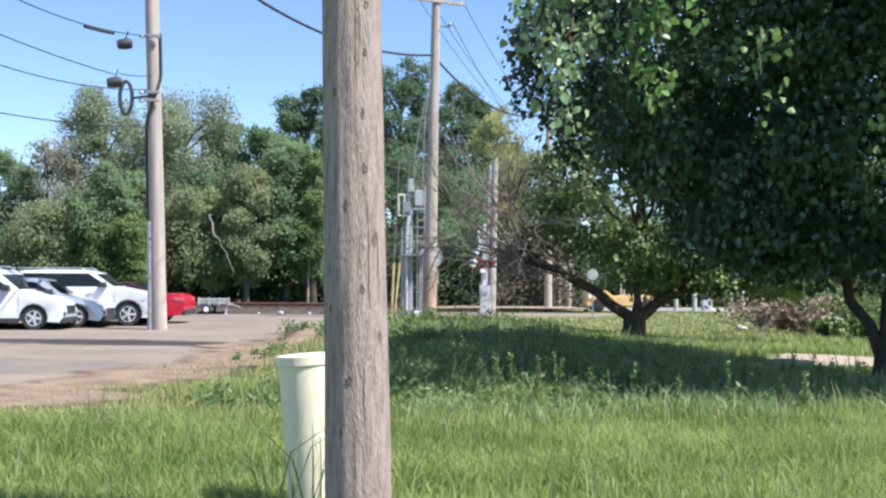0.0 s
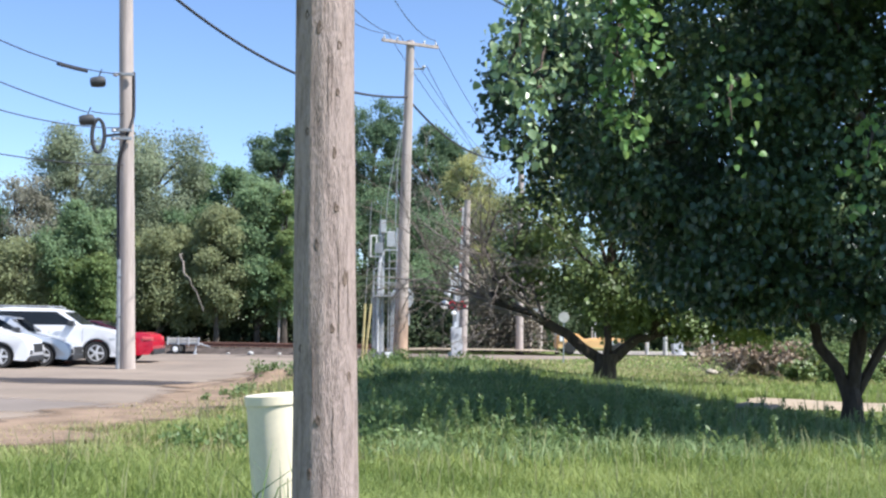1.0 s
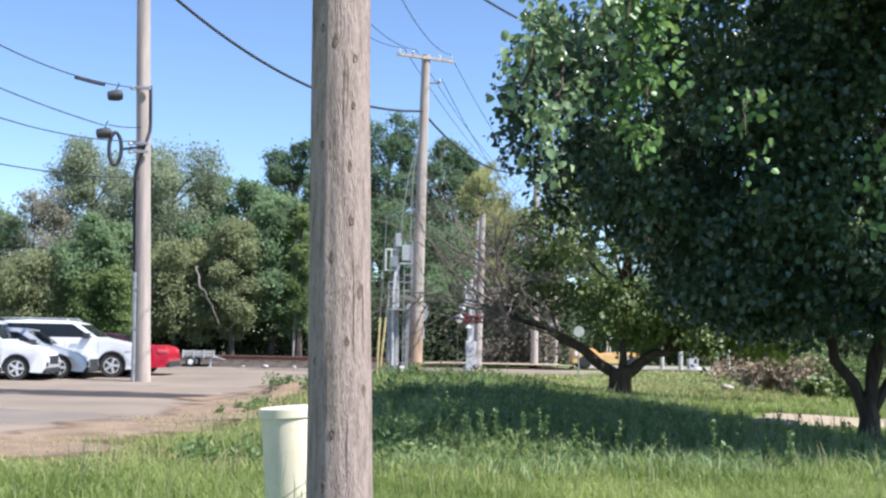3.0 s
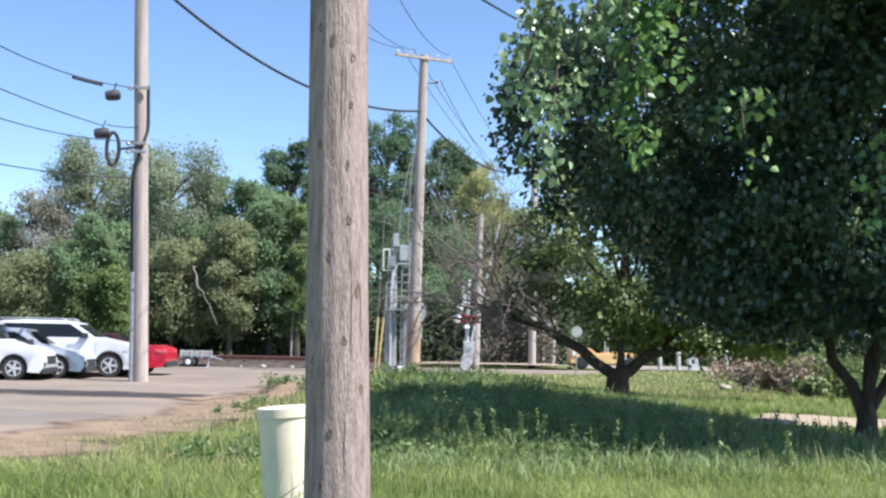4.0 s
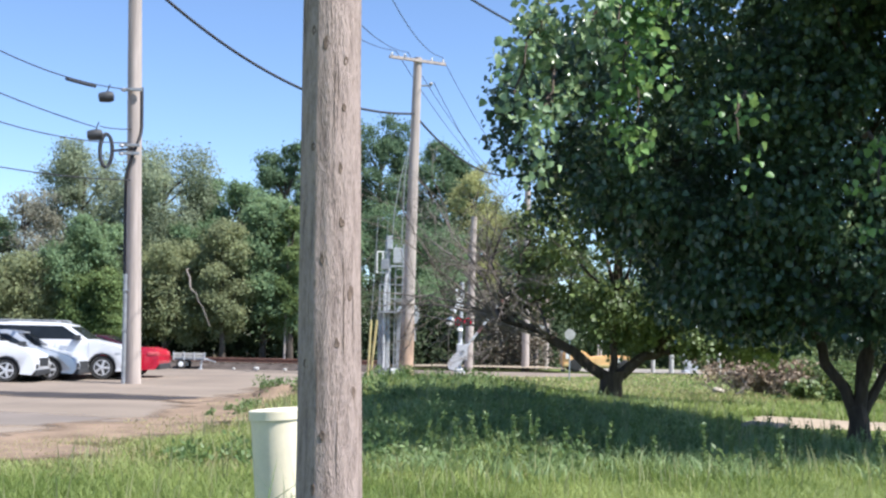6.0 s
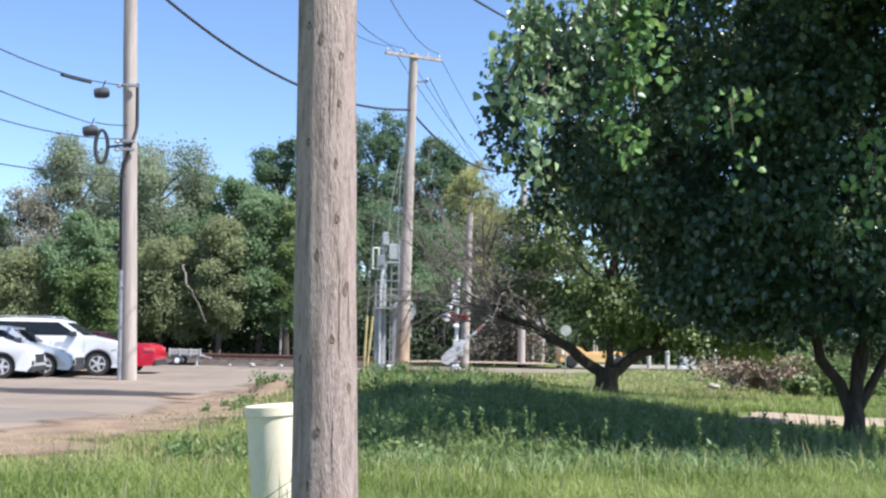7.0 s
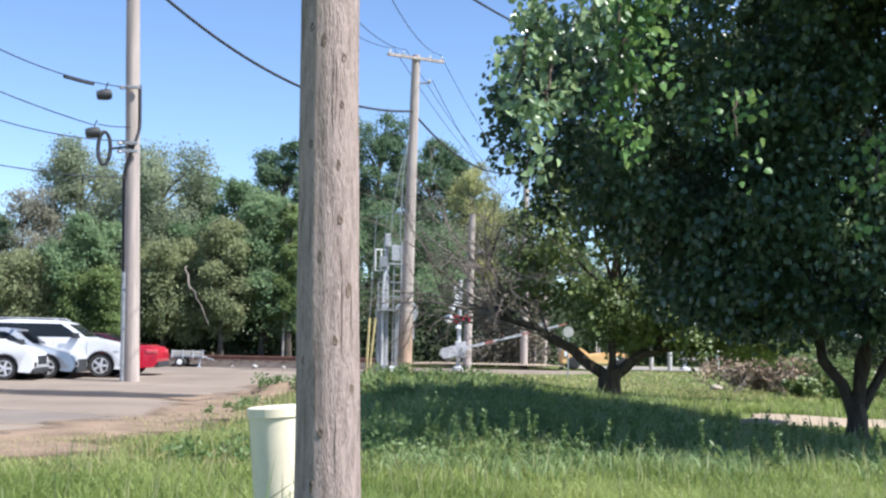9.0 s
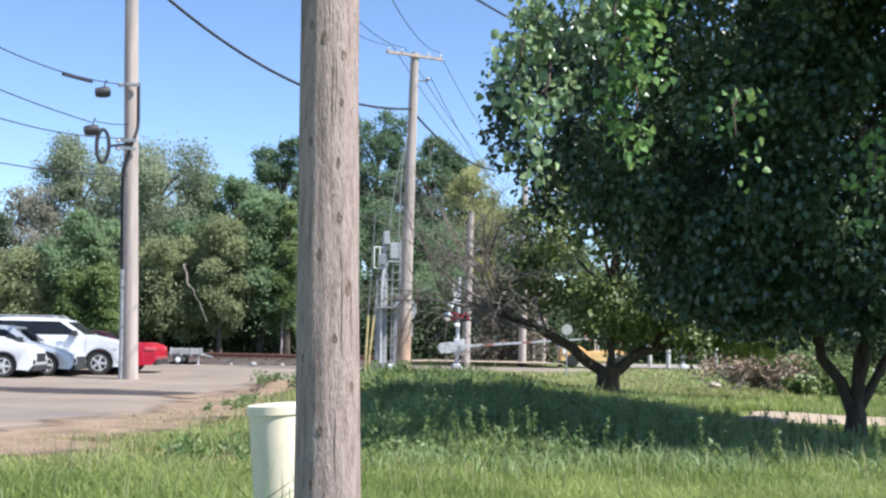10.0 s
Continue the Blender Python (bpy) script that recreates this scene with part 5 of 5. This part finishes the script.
def far_tree(x, y, h, r, kind, seed, low=0.2, lobes=15, clumps=26, per=58, leaf=0.17, droop=0.25, loose=0.16):
    rng = np.random.default_rng(seed)
    words = {"olive": "olive-green leafy tree in the wood behind the tracks", "green": "fresh green leafy tree in the wood behind the tracks", "dark": "dark green leafy tree in the wood behind the tracks",
             "lime": "light yellow-green leafy tree at the wood's edge", "dusty": "dusty olive drooping tree at the wood's edge", "far": "tall distant green tree above the wood", "yellow": "thin yellow-green tree behind the crossing", "grey": "pale grey-green thin-leaved tree at the wood's edge"}
    base = thing("tree", pose(x, y, 0.0), words[kind], "tree", "trees of the wood")
    bm = bmesh.new()
    lean = rng.normal() * 0.02 * h
    tube(bm, [(0, 0, -0.1), (lean * 0.3, 0, h * 0.2), (lean, 0.1, h * 0.45), (lean * 0.6, 0, h * 0.82)], [0.022 * h, 0.016 * h, 0.011 * h, 0.004 * h], 8, wobble=0.2)
    z0 = h * low
    c, rad = [], []
    for i in range(lobes):
        f = (i + 0.5) / lobes
        lr = r * (0.32 + 0.20 * rng.random()) * (1.0 - 0.22 * f)
        z = z0 + 0.7 * lr + (h - z0 - 1.55 * lr) * f
        w = np.interp((z - z0) / (h - z0), [0, 0.25, 0.6, 0.82, 1.0], [0.7, 1.0, 1.0, 0.78, 0.35])
        a = 2.4 * i + rng.random() * 1.2
        q = max(0.0, r * w - lr * 0.8) * (0.55 + 0.5 * rng.random())
        c.append((lean + q * math.cos(a), q * math.sin(a), z))
        rad.append(lr)
        limb(bm, (lean * 0.8, 0, max(0.12 * h, min(z - 0.5 * q - 0.3, 0.72 * h))), c[-1], 0.007 * h, 0.02, rng, 0.1, 5, 5)
    part("trunk", bm, M_BARK_FAR, base, smooth=True)
    p = lobed_leaves(rng, np.array(c), np.array(rad), clumps, per, leaf, droop, 0.85, loose)
    leaves("crown", *p, FOLIAGE[kind], base, slim=0.7)


def woods():
    rows = [
        (-20.3, 68.0, 12.6, 3.1, "olive", 0.22, 18), (-15.2, 66.0, 12.2, 3.6, "olive", 0.20, 20), (-17.9, 70.0, 11.2, 3.0, "olive", 0.2, 14), (-22.9, 65.0, 9.5, 2.6, "grey", 0.22, 14),
        (-25.3, 66.0, 8.7, 2.8, "green", 0.10, 13), (-29.5, 68.0, 7.4, 3.4, "dark", 0.10, 12), (-18.2, 61.5, 7.6, 2.4, "green", 0.22, 15), (-17.0, 59.8, 4.6, 2.0, "lime", 0.15, 11),
        (-21.6, 60.8, 5.6, 2.3, "dusty", 0.15, 12), (-24.4, 61.5, 4.8, 2.2, "green", 0.1, 10), (-12.2, 68.5, 10.7, 2.7, "dark", 0.20, 15), (-10.9, 66.5, 10.2, 2.2, "dark", 0.25, 13), (-10.9, 60.8, 7.4, 1.6, "dusty", 0.15, 14),
        (-14.1, 61.5, 6.4, 2.1, "dusty", 0.12, 14), (-12.6, 64.0, 7.8, 2.3, "dark", 0.10, 14), (-9.2, 63.0, 9.2, 2.5, "green", 0.08, 20), (-7.6, 62.0, 8.4, 1.2, "lime", 0.16, 12), (-6.2, 66.0, 8.6, 2.8, "dark", 0.10, 13),
        (-12.3, 95.0, 17.1, 3.6, "far", 0.30, 16), (-8.4, 96.0, 17.6, 3.8, "far", 0.30, 15), (-4.6, 95.0, 19.6, 4.4, "far", 0.28, 19), (-0.6, 97.0, 18.2, 4.2, "far", 0.28, 17), (3.0, 98.0, 16.6, 3.2, "far", 0.28, 13),
        (-4.0, 74.0, 9.8, 3.4, "dark", 0.10, 16), (-0.6, 70.0, 8.6, 3.2, "dark", 0.08, 15), (0.6, 66.5, 5.4, 2.2, "green", 0.08, 12), (2.2, 76.0, 12.9, 2.6, "yellow", 0.30, 14), (4.9, 78.0, 10.4, 2.8, "dusty", 0.15, 13),
        (9.2, 82.0, 8.6, 3.6, "far", 0.1, 12), (14.0, 78.0, 8.4, 3.8, "dark", 0.1, 10), (20.0, 76.0, 8.8, 4.4, "far", 0.1, 9), (26.0, 74.0, 9.0, 4.6, "dark", 0.1, 9), (32.0, 76.0, 9.0, 5.0, "far", 0.1, 9), (-36.0, 70.0, 8.6, 4.4, "dark", 0.1, 10),
    ]
    for i, (x, y, h, r, kind, low, lobes) in enumerate(rows):
        thin = kind in ("yellow", "grey")
        far_tree(x, y, h, r, kind, 100 + i, low, lobes, 18 if thin else 26, 40 if thin else 62, 0.21 if y > 90 else 0.15, 0.9 if kind in ("olive", "dusty") else 0.25, 0.22 if kind in ("olive", "dusty", "grey") else 0.15)


def understorey():
    rng = np.random.default_rng(77)
    # the undergrowth's darker leaf colour stands for shade beneath the trees
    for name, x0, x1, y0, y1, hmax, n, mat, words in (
            ("undergrowth", -42, 7, 63, 68, 3.4, 1400, FOLIAGE["shade"], "tangled undergrowth below the wood, coloured dark for shade"),
            ("undergrowth", -44, 8, 79, 83, 4.5, 300, FOLIAGE["shade"], "tangled undergrowth deep in the wood, coloured dark for shade"),
            ("undergrowth", 6, 46, 68, 72, 3.4, 900, FOLIAGE["shade"], "tangled undergrowth below the wood, coloured dark for shade"),
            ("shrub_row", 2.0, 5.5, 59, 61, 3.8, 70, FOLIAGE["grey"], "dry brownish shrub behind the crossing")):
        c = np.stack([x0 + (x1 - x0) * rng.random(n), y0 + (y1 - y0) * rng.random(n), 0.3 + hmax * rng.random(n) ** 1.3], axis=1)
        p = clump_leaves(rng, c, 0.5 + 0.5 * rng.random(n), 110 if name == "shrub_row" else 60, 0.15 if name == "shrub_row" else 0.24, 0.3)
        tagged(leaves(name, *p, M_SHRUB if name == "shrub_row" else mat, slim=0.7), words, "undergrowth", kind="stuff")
    bm = bmesh.new()
    limb(bm, (-12.0, 57.6, 3.7), (-10.9, 57.2, 1.8), 0.045, 0.025, rng, 0.06)
    limb(bm, (-12.0, 57.6, 3.7), (-12.6, 61.0, 4.6), 0.045, 0.04, rng, 0.1)
    tagged(part("fallen_branch", bm, M_TWIG, smooth=True), "broken pale dead branch hanging in the trees", "branch")


def brush_pile():
    rng = np.random.default_rng(31)
    base = thing("brush_pile", pose(9.25, 33.6, 0.0), "heap of cut dry brown brush on the lawn", "brush pile")
    bm = bmesh.new()
    for i in range(90):
        a = Vector((rng.normal() * 0.6, rng.normal() * 0.5, 0.05 + 0.4 * rng.random()))
        twig_fan(bm, rng, a, Vector((rng.normal(), rng.normal(), 0.35 + 0.5 * rng.random())), 0.55, 0.018, 1)
    part("brushwood", bm, M_TWIG, base)["kind"] = "stuff"
    c = np.stack([rng.normal(size=60) * 0.7, rng.normal(size=60) * 0.5, 0.15 + 0.85 * rng.random(60)], axis=1)
    p = clump_leaves(rng, c, 0.25 + 0.2 * rng.random(60), 40, 0.12, 0.5)
    leaves("dead_leaves", *p, M_BRUSH, base)
    for i, (x, y, s) in enumerate(((10.7, 33.4, 0.85), (12.2, 32.6, 1.0), (9.6, 30.4, 0.5), (13.6, 31.6, 1.2), (10.4, 29.6, 0.6), (11.4, 35.5, 1.1))):
        base = thing("bush", pose(x, y, 0.0), "low leafy green bush beside the brush pile", "bush", "bushes on the lawn")
        bm = bmesh.new()
        for k in range(6):
            limb(bm, (0, 0, 0), (rng.normal() * 0.4 * s, rng.normal() * 0.4 * s, (0.5 + 0.5 * rng.random()) * s), 0.03, 0.008, rng, 0.2, 4, 5)
        part("stems", bm, M_BARK, base)
        c = np.stack([rng.normal(size=40) * 0.5 * s, rng.normal(size=40) * 0.4 * s, (0.1 + 0.9 * rng.random(40)) * s], axis=1)
        p = clump_leaves(rng, c, (0.22 + 0.18 * rng.random(40)) * s, 34, 0.11, 0.3)
        leaves("foliage", *p, FOLIAGE["lime"] if i % 3 == 1 else M_LEAF_T1, base)
    base = thing("rock", pose(8.4, 35.4, 0.0), "pale rounded stone on the lawn", "rock")
    bm = bmesh.new()
    bmesh.ops.create_icosphere(bm, subdivisions=3, radius=0.18)
    for v in bm.verts:
        v.co *= 1 + 0.25 * noise.noise(v.co * 4)
        v.co.z = v.co.z * 0.6 + 0.08
    part("stone", bm, M_STONE, base, smooth=True)


def dirt_mound():
    bm = bmesh.new()
    bmesh.ops.create_grid(bm, x_segments=28, y_segments=28, size=1.0)
    for v in bm.verts:
        d = min(1.0, v.co.length)
        bump = noise.noise(v.co * 3 + Vector((4, 2, 0)))
        v.co = Vector((v.co.x * 1.25, v.co.y * 0.8, 0.36 * (math.cos(d * math.pi) + 1) / 2 * (1 + 0.5 * bump) + 0.03 * noise.noise(v.co * 9) - 0.06))
    ob = part("dirt_mound", bm, M_DIRT, smooth=True)
    ob.location = (-3.55, 26.9, 0.0)
    tagged(ob, "low mound of bare brown dirt at the lot's edge", "mound")
    rng = np.random.default_rng(61)
    c = np.stack([-3.3 + 0.45 * rng.normal(size=26), 27.0 + 0.3 * rng.normal(size=26), 0.30 + 0.12 * rng.random(26)], axis=1)
    p = clump_leaves(rng, c, 0.09 + 0.08 * rng.random(26), 30, 0.075, -0.2, 1.1)
    tagged(leaves("mound_weeds", *p, M_WEED, slim=0.5), "green weeds growing over the dirt mound", "weeds", kind="stuff")
    for x, y, s in ((-7.35, 48.9, 0.12), (-8.3, 49.0, 0.07), (-6.2, 49.1, 0.08)):
        bm = bmesh.new()
        bmesh.ops.create_icosphere(bm, subdivisions=2, radius=s)
        for v in bm.verts:
            v.co *= 1 + 0.3 * noise.noise(v.co * 6 + Vector((x, y, 0)))
            v.co.z = v.co.z * 0.75 + s * 0.55
        ob = part("rock", bm, M_POST, smooth=True)
        ob.location = (x, y, 0.0)
        tagged(ob, "small whitish stone beside the railway track", "rock", "stones by the track")


def blades(name, x, y, height, width, lean, mat, rng):
    """Bent, tapered blades of grass."""
    n = len(x)
    z = ground_z(x, y)
    a = 2 * np.pi * rng.random(n)
    b = 2 * np.pi * rng.random(n)
    s = np.stack([np.cos(a), np.sin(a), np.zeros(n)], axis=1) * (width * 0.5)[:, None]
    d = np.stack([np.cos(b), np.sin(b), np.zeros(n)], axis=1)
    p0 = np.stack([x, y, z - 0.01], axis=1)
    up = np.array([0, 0, 1.0])
    p1 = p0 + up * (height * 0.55)[:, None] + d * (height * lean * 0.30)[:, None]
    p2 = p0 + up * (height * (1 - 0.25 * lean))[:, None] + d * (height * lean)[:, None]
    v = np.stack([p0 - s, p0 + s, p1 + s * 0.8, p1 - s * 0.8, p2], axis=1).reshape(-1, 3)
    i = np.arange(n)[:, None] * 5
    f = np.concatenate([i + np.array([[0, 1, 2]]), i + np.array([[0, 2, 3]]), i + np.array([[3, 2, 4]])], axis=0)
    return mesh_arrays(name, v, f, mat)


def grass():
    rng = np.random.default_rng(41)
    bands = [(4.6, 8, 3200, 0.0075, 0.14), (8, 12, 2000, 0.010, 0.15), (12, 18, 900, 0.014, 0.16), (18, 27, 380, 0.021, 0.17), (27, 40, 150, 0.032, 0.18), (40, 56, 28, 0.07, 0.20)]
    for y0, y1, dens, w, h in bands:
        xa, xb = -0.42 * y1 - 0.6, 0.42 * y1 + 0.6
        xa = max(xa, -6.5)
        n = int((xb - xa) * (y1 - y0) * dens)
        x, y = xa + (xb - xa) * rng.random(n), y0 + (y1 - y0) * rng.random(n)
        slope = np.interp(y + 0.6, EDGE_Y, EDGE_X) - np.interp(y - 0.6, EDGE_Y, EDGE_X)
        clear = (x - road_edge(y)) / np.sqrt(1 + (slope / 1.2) ** 2)
        patch = np.array([noise.noise((u * 0.8, v * 0.8, 0)) for u, v in zip(x[::1], y[::1])])
        keep = (clear > -0.7) & (rng.random(n) < np.clip(clear / 1.8, 0.28, 1)) & ~((y > 20.8) & (y < 23.9) & (x > 5.4 + 0.25 * (y - 21)))
        keep &= rng.random(n) < 0.75 + 0.5 * patch
        x, y, patch, clear = x[keep], y[keep], patch[keep], clear[keep]
        hh = h * (0.55 + 0.75 * rng.random(len(x))) * (1 + 0.5 * patch)
        far_lawn = np.clip((y - 30) / 6, 0, 1) * np.clip((x - 2) / 3, 0, 1)
        hh *= (1 - 0.5 * far_lawn) * np.clip(0.35 + clear / 3.0, 0.35, 1)
        hh *= np.where((x > 4.3) & (y > 16.5) & (y < 21), 0.55, 1.0)
        dry = (clear < 0.6 + 2.6 * rng.random(len(x)) ** 1.5) & (rng.random(len(x)) < 0.8)
        dry |= (y > 29) & (x > 2.0) & (rng.random(len(x)) < 0.5)
        if dry.sum() > 50:
            tagged(blades("dry_grass", x[dry], y[dry], 0.045 + 0.7 * hh[dry], w * (0.6 + 0.8 * rng.random(dry.sum())), 0.3 + 0.6 * rng.random(dry.sum()), M_DRY, rng),
                   "sparse dry tan grass along the lot's edge", "grass", kind="stuff")
        x, y, hh = x[~dry], y[~dry], hh[~dry]
        tagged(blades("grass", x, y, hh, w * (0.6 + 0.8 * rng.random(len(x))), 0.25 + 0.5 * rng.random(len(x)), M_GRASS, rng),
               "long bright green unmown grass", "grass", kind="stuff")
    n = 2600
    x, y = -4 + 14 * rng.random(n), 5 + 20 * rng.random(n)
    keep = (x - road_edge(y) > 0.8) & ~((y > 20.5) & (y < 23.3) & (x > 5.7))
    x, y = x[keep], y[keep]
    hh = 0.26 + 0.22 * rng.random(len(x))
    tagged(blades("seed_grass", x, y, hh, 0.006 + 0.0006 * y, 0.1 + 0.25 * rng.random(len(x)), M_SEED, rng), "tall pale grass stalks gone to seed", "grass", kind="stuff")
    n = 30
    x, y = -1.15 + 0.5 * rng.random(n), 6.85 + 0.3 * rng.random(n)
    tagged(blades("tall_grass", x, y, 0.6 + 0.38 * rng.random(n), 0.010 + 0.006 * rng.random(n), 0.3 + 0.4 * rng.random(n), M_WEED, rng), "tall grass blades beside the pedestal", "grass", kind="stuff")
    stalks = []
    for _ in range(100):
        sx, sy, top = -0.8 + 8.2 * rng.random(), 13.2 + 3.4 * rng.random(), 0.3 + 0.32 * rng.random()
        gz = float(ground_z(sx, sy))
        tilt = rng.normal(size=2) * 0.12
        stalks += [(sx + tilt[0] * k * top, sy + tilt[1] * k * top, gz + top * k) for k in np.linspace(0.15, 1, 11)]
    p = clump_leaves(rng, np.array(stalks), np.full(len(stalks), 0.035), 9, 0.055, -0.4, 1.2)
    tagged(leaves("weed_stalks", *p, M_WEED, slim=0.4), "tall leafy weed stalks standing above the grass", "weeds", kind="stuff")
    m = 420
    cx, cy = -1.6 + 7.6 * rng.random(m), 12.6 + 12.5 * rng.random(m) ** 1.2
    size = 0.16 + 0.20 * rng.random(m)
    ok = (cx - road_edge(cy) > 0.8) & ~((cx > 4.6) & (cy > 17.5))
    cx, cy, size = (np.repeat(q[ok], 42) for q in (cx, cy, size))
    n = len(cx)
    tagged(blades("tufts", cx + rng.normal(size=n) * 0.16, cy + rng.normal(size=n) * 0.16, size * (0.6 + 0.6 * rng.random(n)), 0.012 + 0.010 * rng.random(n), 0.35 + 0.6 * rng.random(n), M_TUFT, rng),
           "tufts of tall arching meadow grass on the rise", "grass", kind="stuff")
    # broad-leaved weeds on the rise and along the lot's edge
    spots = []
    for _ in range(170):
        spots.append((-1.6 + 3.6 * rng.random(), 16 + 11 * rng.random(), 0.10 + 0.13 * rng.random()))
    for _ in range(9):
        spots.append((-3.65 + 0.25 * rng.normal(), 22.6 + 0.5 * rng.normal(), 0.08 + 0.07 * rng.random()))
    for _ in range(13):
        spots.append((-2.3 + 0.35 * rng.normal(), 13.8 + 0.8 * rng.normal(), 0.10 + 0.08 * rng.random()))
    for _ in range(120):
        spots.append((-1 + 5 * rng.random(), 13 + 8 * rng.random(), 0.12 + 0.14 * rng.random()))
    sp = np.array(spots)
    c = np.stack([sp[:, 0], sp[:, 1], ground_z(sp[:, 0], sp[:, 1]) + sp[:, 2] * 0.8], axis=1)
    p = clump_leaves(rng, c, sp[:, 2], 42, 0.085, -0.3, 1.1)
    tagged(leaves("weeds", *p, M_WEED, slim=0.5), "tufts of broad-leaved green weeds in the grass", "weeds", kind="stuff")


BOUGHS = big_tree()
lawn_tree()
woods()
understorey()
brush_pile()
dirt_mound()
grass()


def motions():
    turns = [(0.0, 88), (3.0, 88), (3.4, 86), (3.8, 80), (4.3, 73.5), (5.0, 64), (5.7, 56), (6.8, 45.5), (7.5, 37.5), (8.0, 29.5), (8.5, 21), (9.2, 12), (9.7, 6.5), (10.0, 4.5)]
    walk(gate_arm, [(t, pose(0.13, 0, 0.93, 0, -a, 0)) for t, a in turns])
    walk(far_gate_arm, [(t, pose(0.13, 0, 0.93, 0, -a, 0)) for t, a in turns])

    sway = np.random.default_rng(8)
    for bough, root in BOUGHS:
        rows, ph = [], sway.random(3) * 6.28
        for t in np.linspace(0, 10, 26):
            a = 1.6 * math.sin(1.9 * t + ph[0]) + 0.8 * math.sin(4.3 * t + ph[1])
            b = 1.3 * math.sin(1.5 * t + ph[2]) + 0.5 * math.sin(3.7 * t + ph[0])
            rows.append((float(t), Matrix.Translation(root) @ pose(0, 0, 0, a, b, 0.6 * a)))
        walk(bough, rows)


motions()
